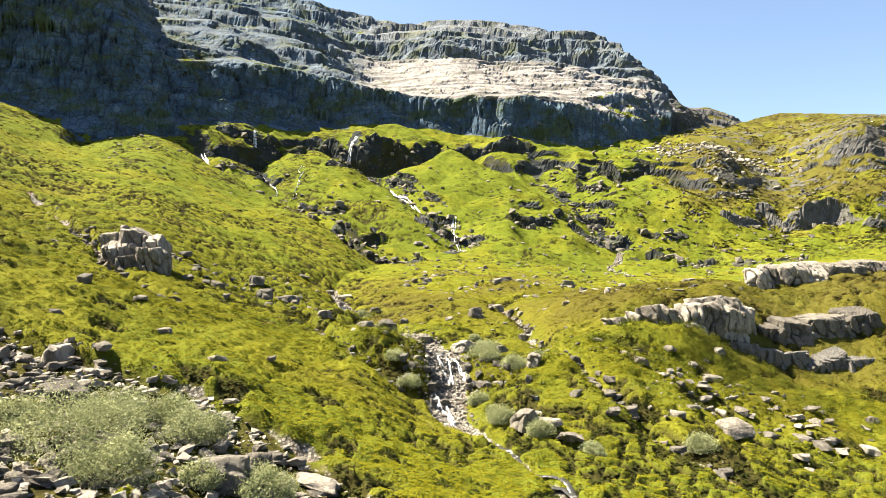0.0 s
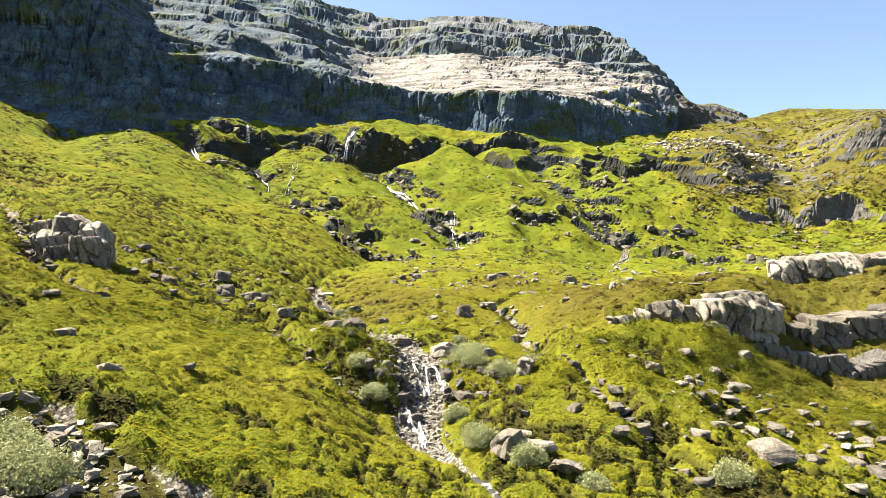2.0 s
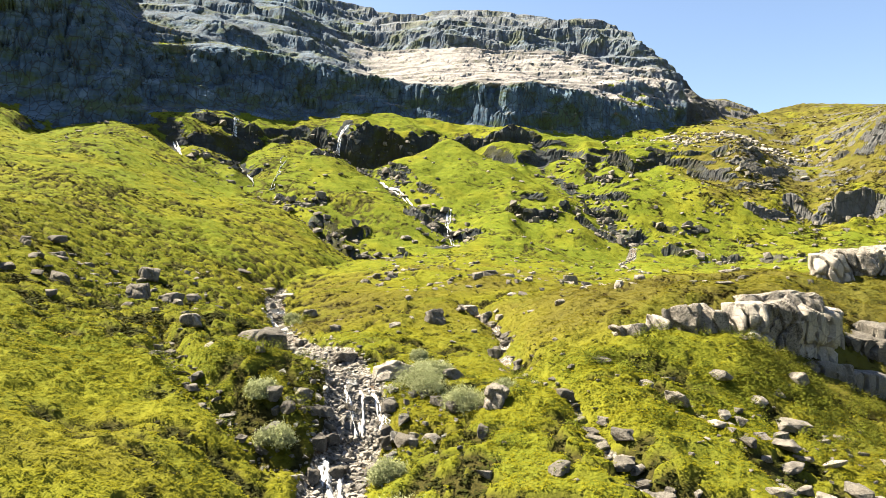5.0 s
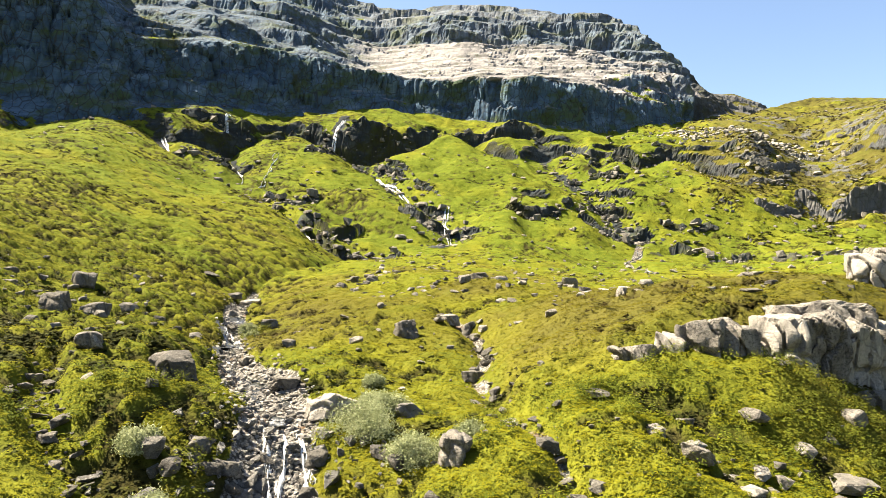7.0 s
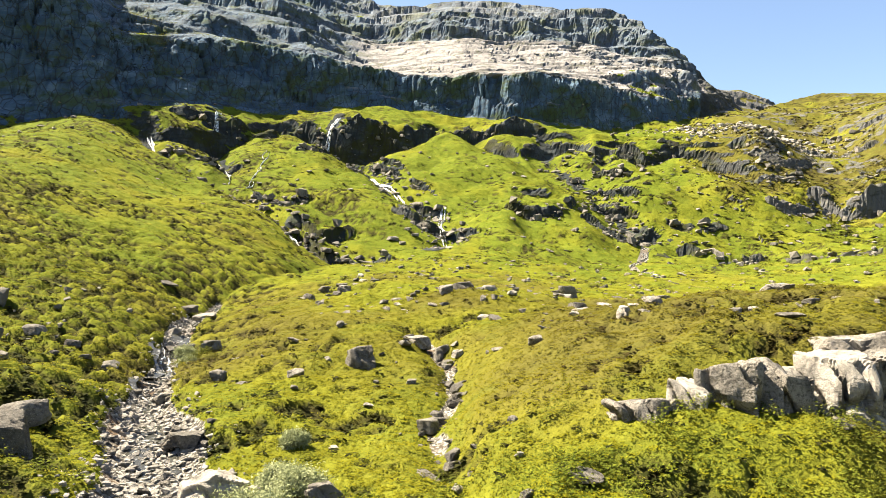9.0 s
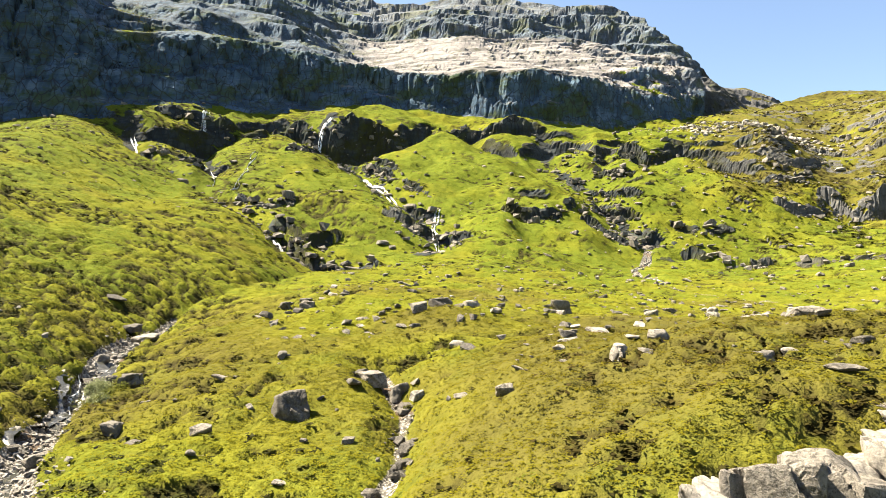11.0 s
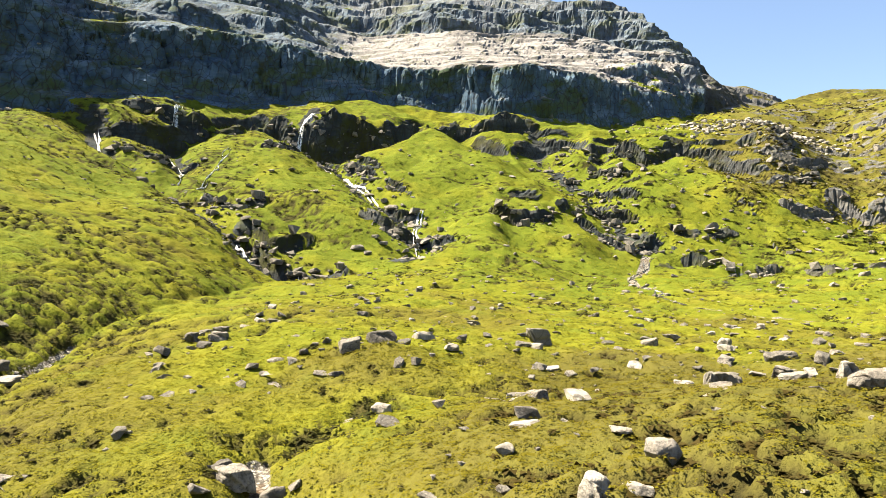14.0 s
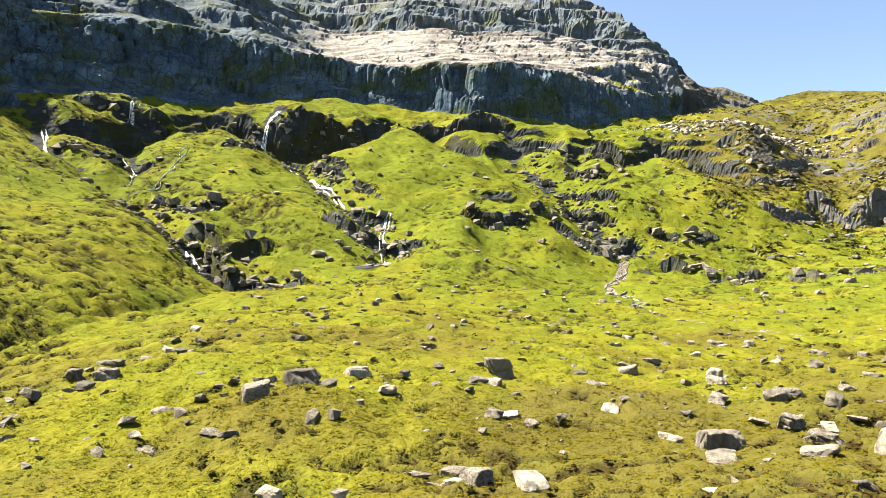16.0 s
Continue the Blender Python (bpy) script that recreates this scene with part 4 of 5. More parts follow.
# the big boulders that stand out: place, width, depth, height above the grass, turn, how dark, and their looks
BIG_BOULDERS = [(3.5, 69.8, 1.9, 1.5, 1.1, 24, 1, "large dark grey boulder with a flat top in the meadow"),
                (-4.3, 53.6, 1.6, 1.3, 1.45, 30, 1, "dark flat-topped boulder on the grassy stream bank"),
                (1.9, 53.4, 2.0, 1.5, 0.9, 30, 0, "pale wedge-shaped boulder beside the cascade"),
                (4.7, 54.1, 1.2, 1.0, 0.8, 40, 1, "dark green lichened boulder near the stream"),
                (6.6, 49.0, 1.1, 0.9, 0.9, -20, 0, "pointed grey boulder beside a willow shrub"),
                (-1.6, 59.3, 1.5, 1.1, 0.45, 10, 1, "dark flat slab in the stream bed"),
                (-7.7, 78.5, 1.5, 1.3, 0.8, 20, 1, "dark rounded boulder beside the stream"),
                (-10.4, 80.6, 2.8, 1.3, 0.6, 12, 1, "long dark slab across the stream"),
                (-17.6, 67.2, 2.0, 1.6, 1.0, 15, 1, "dark lichened boulder at the slope foot"),
                (-15.8, 68.2, 1.7, 1.4, 0.8, -10, 1, "dark lichened boulder at the slope foot"),
                (-20.8, 76.2, 1.9, 1.6, 1.3, 30, 1, "dark lichened boulder at the slope foot"),
                (-9.9, 57.1, 1.2, 0.9, 0.6, 10, 0, "grey flat-topped boulder in the turf"),
                (16.5, 67.2, 0.8, 0.75, 0.6, 50, 0, "pale pointed boulder on the heathery mound"),
                (17.3, 67.0, 0.75, 0.5, 0.3, -15, 0, "flat pale stone lying against a pointed boulder"),
                (18.3, 68.6, 0.8, 0.6, 0.45, 20, 0, "pale rough boulder on the heathery mound"),
                (20.6, 64.4, 1.0, 0.8, 0.45, 25, 0, "grey split boulder on the heathery mound"),
                (21.9, 65.4, 0.6, 0.45, 0.3, -30, 0, "small grey boulder beside a split one"),
                (27.9, 76.4, 2.2, 1.3, 0.55, -10, 0, "long pale boulder with a smooth top"),
                (25.9, 76.8, 0.7, 0.6, 0.4, 15, 1, "dark upright stone beside a pale boulder"),
                (6.1, 75.0, 1.4, 1.0, 0.65, 15, 0, "pale-topped boulder above the runnel"),
                (5.4, 75.6, 1.1, 0.9, 0.5, -20, 1, "dark boulder behind a pale-topped one"),
                (7.4, 74.4, 0.8, 0.8, 0.7, 30, 1, "dark rounded boulder above the runnel"),
                (8.5, 73.1, 0.9, 0.6, 0.5, 40, 0, "tilted pale slab in the runnel"),
                (8.7, 92.7, 2.0, 1.2, 0.8, 5, 1, "dark angular boulder with a low tail in the upper meadow"),
                (11.0, 95.8, 1.4, 1.0, 0.4, 15, 0, "flat pale boulder in the upper meadow"),
                (18.8, 101.0, 1.5, 1.2, 1.05, 20, 1, "dark square boulder in the upper meadow"),
                (26.1, 85.7, 1.9, 1.2, 0.75, 5, 1, "broad mossy boulder in the upper meadow"),
                (29.6, 85.2, 1.5, 1.0, 0.6, -8, 0, "pale square boulder in the upper meadow"),
                (30.8, 89.9, 1.2, 1.0, 0.65, 25, 0, "pale rounded boulder in the upper meadow"),
                (29.3, 80.8, 1.0, 0.8, 0.8, 12, 0, "upright pale grooved boulder in the meadow"),
                (32.0, 101.1, 1.3, 1.0, 0.9, 40, 0, "grey pointed boulder in the upper meadow"),
                (33.1, 95.4, 2.2, 1.2, 0.5, 10, 0, "long flat pale boulder in the upper meadow"),
                (16.7, 81.2, 1.1, 0.8, 0.55, 30, 0, "pale boulder in a small cluster"),
                (15.9, 81.0, 0.7, 0.6, 0.35, 0, 0, "small pale boulder in a cluster"),
                (-2.1, 95.4, 1.4, 1.0, 0.6, 15, 0, "grey wedge-shaped boulder at the meadow edge"),
                (-3.9, 95.7, 1.1, 0.9, 0.6, -20, 1, "dark rounded boulder at the meadow edge"),
                (4.8, 38.3, 1.5, 1.3, 1.1, 25, 1, "square mossy boulder beside the lower stream"),
                (6.0, 38.4, 1.7, 1.1, 0.3, 12, 0, "flat pale slab beside the lower stream"),
                (7.0, 36.9, 1.5, 1.2, 0.3, -15, 0, "flat pale slab in the heath"),
                (5.4, 40.2, 1.1, 0.9, 0.35, 30, 0, "flat pale slab beside the lower stream"),
                (3.6, 40.6, 0.9, 0.8, 0.6, 10, 1, "dark boulder at the stream's edge"),
                (11.6, 41.9, 1.5, 1.0, 0.7, 20, 1, "dark boulder in the runnel"),
                (-14.8, 26.8, 1.7, 1.4, 1.0, 20, 1, "dark rounded boulder on the scree bank"),
                (-7.4, 23.4, 2.0, 1.6, 1.1, 10, 1, "large mossy grey boulder on the scree bank"),
                (-18.0, 31.8, 1.4, 1.1, 0.8, 30, 0, "grey boulder below the turf edge")]
for row in (ROCKS_NEAR_SLOPE, ROCKS_STREAM_SIDE, ROCKS_OUTCROP_FOOT, ROCKS_MOUND, ROCKS_MEADOW):
    for x, y, size, flat in row:
        if any(math.hypot(x - b[0], y - b[1]) < 2.2 for b in BIG_BOULDERS):
            continue
        name = "flat grey stone slab lying in the grass" if flat < 0.45 else "grey angular boulder lying in the grass"
        boulder(x, y, size * 0.72, flat, dice.uniform(0.95, 1.3), label=name if x > -16 else "dark lichened boulder on the western slope", sunk=0.22, dark=x < -16 or dice.random() < 0.3)


def scattered(singles, rest, spot, sizes, label, group, flat=(0.45, 0.8), apart=0.5, mat=None, chips=False):
    """Stones strewn over a stretch of ground; spot() gives a place or None. The largest are things, the rest one heap of stuff."""
    kept, tries = [], 0
    while len(kept) < singles + rest and tries < 40000:
        p = spot()
        tries += 1
        if p and (len(kept) > 600 or all(abs(p[0] - q[0]) > apart or abs(p[1] - q[1]) > apart for q in kept)):
            kept.append((p[0], p[1], sizes[0] + (sizes[1] - sizes[0]) * dice.random() ** 3.2))
    kept.sort(key=lambda q: -q[2])
    zs = land(np.array([q[0] for q in kept]), np.array([q[1] for q in kept]))[0]
    for (x, y, size), z in zip(kept[:singles], zs):
        boulder(x, y, size, dice.uniform(*flat), dice.uniform(0.9, 1.4), label=label, group=group, z=float(z), name="stone", dark=mat in (DARK_ROCK, WET_OR_SHADED_ROCK) or (mat is None and dice.random() < 0.3))
    verts, faces, n = [], [], 0
    for (x, y, size), z in zip(kept[singles:], zs[singles:]):
        v, f = (CHIPS if chips or size < 0.7 else HULLS)[dice.randrange(8)]
        high = size * dice.uniform(*flat)
        m = np.array((pose(x, y, z + high * 0.32, dice.uniform(-15, 15), dice.uniform(-15, 15), dice.uniform(0, 360)) @ Matrix.Diagonal((size * dice.uniform(0.9, 1.5), size, high, 1))))
        verts.append(v @ m[:3, :3].T + m[:3, 3])
        faces.append(f + n)
        n += len(v)
    if verts:
        tagged(sheet("scattered_stones", np.concatenate(verts), np.concatenate(faces), mat or ROCK, False), label.replace(" stone ", " stones ").replace("rock ", "rocks "), "stones", kind="stuff")


def along(line, a, b, side):
    """A random place beside a line, between two fractions of its length."""
    f = dice.uniform(a, b) * (len(line) - 1)
    k = min(int(f), len(line) - 2)
    f -= k
    (ax, ay), (bx, by) = line[k], line[k + 1]
    n = Vector((by - ay, ax - bx)).normalized() * dice.gauss(0, side)
    return ax + (bx - ax) * f + n.x, ay + (by - ay) * f + n.y


def on_bank():
    x, y = dice.uniform(-24, 0), dice.uniform(15, 33)
    return (x, y) if y < np.interp(x, *BANK_EDGE) - 0.3 and abs(x) < 0.8 * y else None


def in_meadow():
    y = 66 + 90 * dice.random() ** 1.3
    x = dice.uniform(-0.06, 0.5) * y
    return (x, y) if y > 84 + 0.2 * x or dice.random() < 0.25 else None


def under_gully():
    x, y = dice.gauss(-23, 6), dice.gauss(72, 6)
    return x, y


def in_stream():
    x, y = along(MAIN_STREAM, 0.16, 0.67, 1.0)
    middle = np.interp(y, [p[1] for p in MAIN_STREAM[::-1]], [p[0] for p in MAIN_STREAM[::-1]])
    return (middle + (x - middle) * (0.42 + 0.6 * math.exp(-((y - 59) / 9.0) ** 2) + 0.2 * math.exp(-((y - 45) / 6.0) ** 2)), y)


def by_cascade():
    x, y = dice.gauss(0.8, 1.5), dice.uniform(45.5, 51.6)
    return x, y


scattered(50, 2600, on_bank, (0.07, 0.55), "grey broken stone on the scree bank", "scree stones on the near bank", apart=0.2)
scattered(20, 500, on_bank, (0.1, 0.9), "dark lichened stone on the scree bank", "scree stones on the near bank", apart=0.3, mat=DARK_ROCK)
scattered(70, 6000, in_stream, (0.06, 0.3), "pale grey stone in the stream bed", "stones in the stream bed", (0.5, 0.9), apart=0.12, mat=PALE_ROCK)
scattered(24, 130, in_stream, (0.08, 0.5), "dark wet stone in the stream bed", "stones in the stream bed", (0.35, 0.7), apart=0.3, mat=WET_OR_SHADED_ROCK)
scattered(20, 150, by_cascade, (0.15, 0.8), "black wet rock in the cascade", "rocks in the cascade", (0.6, 1.0), apart=0.35, mat=WET_OR_SHADED_ROCK)
scattered(26, 110, lambda: along(RUNNEL, 0.05, 0.95, 0.4), (0.1, 0.8), "brown-grey stone in the small runnel", "stones in the runnel", apart=0.25, mat=DARK_ROCK)
scattered(12, 120, lambda: along(PEAT_RILL, 0.1, 0.95, 0.32), (0.1, 0.55), "dark stone in the eroded peat rill", "stones in the peat rill", apart=0.25, mat=DARK_ROCK)
scattered(8, 160, lambda: along(GROOVE, 0.2, 0.98, 0.6), (0.15, 0.9), "dark stone in the groove on the slope", "stones in the slope groove", apart=0.3, mat=DARK_ROCK)
scattered(110, 700, in_meadow, (0.16, 0.85), "small pale stone in the meadow grass", "small stones in the meadow", apart=0.6)
scattered(26, 120, under_gully, (0.2, 1.05), "dark grey stone at the foot of the slope", "stones at the slope foot", (0.5, 0.95), apart=0.6, mat=DARK_ROCK)
scattered(0, 150, lambda: along(GULLY_WEST, 0.45, 1.0, 3.0), (0.5, 2.0), "dark wet rock in the gorge", "rocks in the gorge", apart=1.0, mat=DARK_ROCK)
scattered(0, 170, lambda: along(GULLY_FALL, 0.25, 1.0, 3.6), (0.5, 2.0), "dark wet rock beside the waterfall", "rocks below the waterfall", apart=1.0, mat=DARK_ROCK)
scattered(0, 170, lambda: along(GULLY_EAST, 0.25, 1.0, 3.2), (0.5, 2.0), "dark rock in the eastern gully", "rocks in the eastern gully", apart=1.0, mat=DARK_ROCK)
def on_ledge():
    line, high, deep = dice.choice(LEDGES)
    k, f = dice.randrange(len(line) - 1), dice.random()
    (ax, ay), (bx, by) = line[k], line[k + 1]
    return ax + (bx - ax) * f, ay + (by - ay) * f + dice.gauss(-0.8, 1.3)


scattered(0, 900, on_ledge, (0.4, 2.2), "broken dark rock along the ledges", "rocks on the ledges", (0.5, 1.0), apart=0.8, mat=DARK_ROCK, chips=True)
scattered(0, 700, lambda: (lambda v, h: (v * h, h))(dice.uniform(0.22, 0.66), dice.uniform(205, 390)), (0.3, 1.8), "grey stone on the eastern upland", "stones on the upland", apart=1.5, chips=True)
scattered(25, 140, lambda: (dice.gauss(19.5, 4.5), dice.gauss(46, 3.2)), (0.15, 1.0), "pale grey stone among the heath", "stones below the outcrop", apart=0.4)
scattered(0, 420, lambda: (dice.gauss(112, 16), dice.gauss(286, 9)), (0.5, 2.4), "pale scree stone on the high shelf", "scree on the high shelf", apart=1.2)
scattered(0, 420, lambda: (lambda v, h: (v * h, h))(dice.uniform(-0.5, 0.6), dice.uniform(150, 250)), (0.3, 1.5), "small grey stone on the grassy slopes", "stones on the slopes", apart=2.0)


# ---- rock outcrops ----
def block_mesh(seed, w, d, h, mat, cuts=21, split=1.0, worn=(0.64, 0.86), cutting=11):
    """A jointed rock block: a solid bounded by broken planes, its faces split by upright clefts; its base is at z = 0."""
    rng = np.random.default_rng(seed)
    bm = bmesh.new()
    bmesh.ops.create_cube(bm, size=2.0)
    bmesh.ops.subdivide_edges(bm, edges=bm.edges[:], cuts=cuts, use_grid_fill=True)
    way = np.array([v.co for v in bm.verts])
    planes = []
    for axis in range(3):
        for sign in (-1, 1):
            n = rng.normal(0, 0.13, 3)
            n[axis] = sign
            planes.append((n, rng.uniform(0.9, 1.0)))
    for _ in range(cutting):
        n = rng.normal(size=3) * np.array((1, 1, 0.8))
        n[2] = abs(n[2]) if rng.random() < 0.75 else n[2]
        n /= np.linalg.norm(n)
        planes.append((n, np.abs(n).sum() * rng.uniform(*worn)))
    reach = 0
    for n, o in planes:
        reach = reach + np.maximum(way @ n / o, 0) ** 48
    q = way / (reach ** (1 / 48))[:, None] * np.array((w, d, h)) / 2
    out = way / np.linalg.norm(way, axis=1, keepdims=True)
    bend = 0.5 * fbm(q[:, 0] / 1.3 + seed, q[:, 2] / 1.3, q[:, 1] / 1.3, 2)
    value, edge = cells((q[:, 0] + 0.25 * q[:, 2] + 0.8 * q[:, 1] + 0.5 * bend) / 0.8, q[:, 2] / 2.2 + seed, seed)
    face = split * (1 - 0.8 * sstep(0.55, 0.9, out[:, 2]))
    rough = 0.09 * fbm(q[:, 0] / 1.3 + seed, q[:, 1] / 1.3, q[:, 2] / 1.9, 4, 0.6) + face * (0.15 * value - 0.36 * np.exp(-(edge / 0.12) ** 2))
    q = q + out * rough[:, None]
    q[:, 2] += h / 2
    for v, co in zip(bm.verts, q):
        v.co = co
    me = bpy.data.meshes.new("block")
    bm.to_mesh(me)
    bm.free()
    me.materials.append(mat)
    return me


def crag(label, mat, seed, worn, *blocks):
    """A crag of jointed blocks. Each block: middle x, front y, width, depth, foot and top height, turn and tilt in degrees."""
    home = tagged(new("rock_outcrop"), label, "rock", "rock outcrops")
    hx, hy, hz = blocks[0][0], blocks[0][1], blocks[0][4]
    home.matrix_world = pose(hx, hy, hz)
    for k, (x, y, w, d, foot, top, turn, tilt) in enumerate(blocks):
        ob = new("block", block_mesh(seed * 50 + k, w * 1.15, d * 1.1, top - foot + 1.1, mat, 23, 1.0, worn))
        ob.parent = home
        ob.matrix_local = pose(x - hx, y + d / 2 - hy, foot - 1.0 - hz, tilt, 0, turn)


for k, (x, y, w, d, h, turn, dark, label) in enumerate(BIG_BOULDERS):
    ob = new("boulder", block_mesh(900 + k, w * 0.95, d * 0.95, h * 1.15, DARK_ROCK if dark else ROCK, 15, 0.35, (0.52, 0.8), 10))
    ob.matrix_world = pose(x, y, rise(x, y) - h * 0.24, 0, 0, turn)
    tagged(ob, label, "boulder", "boulders in the meadow")
crag("pale grey jointed rock outcrop on the heathery mound", ROCK, 3, (0.68, 0.88), (14.2, 54.3, 2.1, 2.2, -5.2, -4.05, -30, -6), (15.8, 54.8, 1.1, 2.0, -4.9, -3.6, -28, -7), (17.2, 54.9, 1.6, 2.2, -5.2, -3.2, -30, -9), (18.2, 55.2, 1.3, 2.2, -5.2, -3.0, -24, -7), (19.0, 55.3, 0.9, 1.9, -5.2, -3.35, -8, 4), (19.7, 56.8, 1.3, 2.0, -5.0, -3.3, 0, 5), (21.0, 55.5, 2.3, 3.2, -5.7, -2.85, -24, -4), (22.8, 56.3, 2.1, 3.0, -5.9, -2.7, -16, 2), (24.7, 57.5, 2.8, 3.2, -5.9, -2.6, 14, 12), (23.4, 57.6, 4.8, 2.4, -4.2, -2.35, -8, 5), (26.3, 58.8, 1.6, 2.6, -5.7, -3.0, 20, 10))
# near-black rock colour stands in for the shade on this wall
crag("dark rock wall under a narrow grassy shelf", WET_OR_SHADED_ROCK, 5, (0.88, 0.98), (22.3, 55.6, 2.6, 1.3, -7.0, -6.05, 16, -2), (24.9, 56.2, 2.8, 1.3, -7.6, -6.2, 14, -2), (27.5, 56.8, 2.7, 1.3, -8.6, -6.7, 14, -2), (30.1, 57.2, 2.9, 1.3, -9.3, -7.0, 12, -2), (33.1, 57.5, 3.4, 1.3, -9.9, -7.3, 14, -2), (36.5, 57.9, 3.6, 1.3, -10.2, -7.5, 12, -2))
# darker rock colour stands in for the overhang's shade
crag("grey rock ledge split by dark clefts", DARK_ROCK, 7, (0.8, 0.95), (29, 59.6, 2.2, 2.6, -5.8, -4.9, 14, 8), (31.4, 60.2, 2.7, 2.8, -5.9, -4.5, 12, 9), (34.5, 61, 3.6, 3, -5.8, -4.1, 15, 9), (38.1, 61.4, 3.8, 3, -5.8, -3.7, 12, 8))
crag("long pale grey outcrop on the upper shelf", ROCK, 9, (0.68, 0.88), (33.2, 69.6, 2.3, 2.8, -1.9, 0.1, -12, 3), (35.3, 70.2, 2.6, 3.0, -2.0, 0.65, -10, 4), (38.2, 70.0, 3.8, 3.4, -1.9, 0.85, -14, 4), (41.8, 70.8, 3.9, 3.4, -1.4, 1.0, -10, 3), (45.6, 71.4, 4.2, 3.4, -1.0, 1.1, -12, 3))
crag("broken grey crag on the western slope", ROCK, 11, (0.56, 0.82), (-28.2, 58, 2.4, 3, 0, 2.3, -20, 8), (-27.3, 59.6, 2.8, 3, 0.4, 3.3, 15, 6), (-29.6, 60, 2.2, 3, 0.6, 3, -10, 6), (-25.3, 57.2, 2, 3, -0.5, 1.6, -25, 4), (-25.8, 59.4, 2.2, 2.6, 0.1, 2.8, 10, 5), (-29.6, 62.4, 1.8, 2.2, 1.4, 4.1, 5, 3), (-27, 56.8, 1.5, 1.6, -0.2, 0.8, -15, 6))


# ---- plants ----
def leaf_material(name, low, mid, high, brown, translucent=0.18):
    m, nt, bsdf = material(name)
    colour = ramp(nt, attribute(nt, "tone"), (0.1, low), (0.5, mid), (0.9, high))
    colour = mix(nt, ramp(nt, attribute(nt, "dry"), (0.3, (0, 0, 0)), (0.9, (0.9, 0.9, 0.9))), colour, brown)
    nt.links.new(colour, bsdf.inputs["Base Color"])
    bsdf.inputs["Roughness"].default_value = 0.7
    bsdf.inputs["Specular IOR Level"].default_value = 0.02
    thin = node(nt, "ShaderNodeBsdfTranslucent")
    nt.links.new(colour, thin.inputs["Color"])
    both = node(nt, "ShaderNodeMixShader")
    both.inputs[0].default_value = translucent
    nt.links.new(bsdf.outputs[0], both.inputs[1])
    nt.links.new(thin.outputs[0], both.inputs[2])
    nt.links.new(both.outputs[0], nt.nodes["Material Output"].inputs["Surface"])
    return m


SWARD = leaf_material("meadow_sward", (0.0817, 0.0843, 0.0043), (0.116, 0.114, 0.00602), (0.142, 0.135, 0.0086), (0.076, 0.065, 0.006))
HEATH = leaf_material("heath_leaves", (0.0246, 0.0328, 0.0041), (0.0615, 0.0705, 0.00656), (0.102, 0.107, 0.00984), (0.0697, 0.059, 0.0082))
FERN = leaf_material("fern_leaves", (0.0263, 0.0375, 0.00525), (0.0638, 0.0788, 0.00825), (0.112, 0.124, 0.0135), (0.0675, 0.0675, 0.00975))
# near-black leaves paint shade into the turf hollows
MATS = leaf_material("hollow_shade_leaves", (0.009, 0.011, 0.003), (0.02, 0.023, 0.005), (0.045, 0.048, 0.008), (0.03, 0.022, 0.006), 0.05)
WILLOW = leaf_material("downy_willow_leaves", (0.13, 0.15, 0.07), (0.22, 0.24, 0.12), (0.3, 0.32, 0.18), (0.3, 0.3, 0.18), 0.25)
STEM = material("willow_stem")[0]
STEM.node_tree.nodes["Principled BSDF"].inputs["Base Color"].default_value = (0.09, 0.07, 0.05, 1)
grow = np.random.default_rng(11)


def cushions(px, py, pz, size, count, tone, flat=0.7, leaf=0.42, lie=0.4, thin=1.0):
    """Low cushions of leaves: small leaves that face outwards over a dome. Corners of triangles and a tone for each."""
    n = len(px)
    a, c = grow.uniform(0, 2 * np.pi, (n, count)), grow.uniform(0.05, 1.0, (n, count))
    r = np.sqrt(1 - c * c)
    d = np.stack([r * np.cos(a), r * np.sin(a), c], -1)
    d += grow.normal(0, 0.22, d.shape)
    s = size[:, None, None] * grow.uniform(0.7, 1.15, (n, count, 1))
    mid = np.stack([px, py, pz], -1)[:, None, :] + d * s * np.array([1, 1, flat])
    d = d * lie + np.array([0, 0, 1.0 - lie]) + grow.normal(0, 0.12, d.shape)
    t1 = np.cross(d, grow.normal(size=d.shape))
    t1 /= np.linalg.norm(t1, axis=-1, keepdims=True) + 1e-6
    t2 = np.cross(d, t1)
    t2 /= np.linalg.norm(t2, axis=-1, keepdims=True) + 1e-6
    w = size[:, None, None] * leaf * grow.uniform(0.7, 1.3, (n, count, 1))
    up = np.array([0, 0, 0.2]) * w
    tri = np.stack([mid - t1 * w * thin - t2 * w * 0.6, mid + t1 * w * thin - t2 * w * 0.6, mid + t2 * w * 1.3 + up], -2)
    # top leaves lighter, low ones darker: shading put into the tone
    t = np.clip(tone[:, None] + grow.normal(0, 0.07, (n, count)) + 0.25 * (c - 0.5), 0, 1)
    return tri.reshape(-1, 3), np.repeat(t.reshape(-1), 3)


def stuff(name, parts, mat, label):
    v = np.concatenate([p[0] for p in parts])
    t = np.concatenate([p[1] for p in parts])
    ob = sheet(name, v, np.arange(len(v)).reshape(-1, 3), mat, False, (("tone", t), ("dry", dryness(v[:, 0], v[:, 1]))))
    return tagged(ob, label, "plants", kind="stuff")


def places(n, y0, y1, side=0.74, power=1.0):
    """Random places on the valley floor between two distances, with the land there."""
    y = y0 + (y1 - y0) * grow.random(n) ** power
    u = grow.uniform(-side, side, n)
    x = u * spread(y)
    z, rock, gravel, _ = land(x, y)
    return x, y, z, rock, gravel


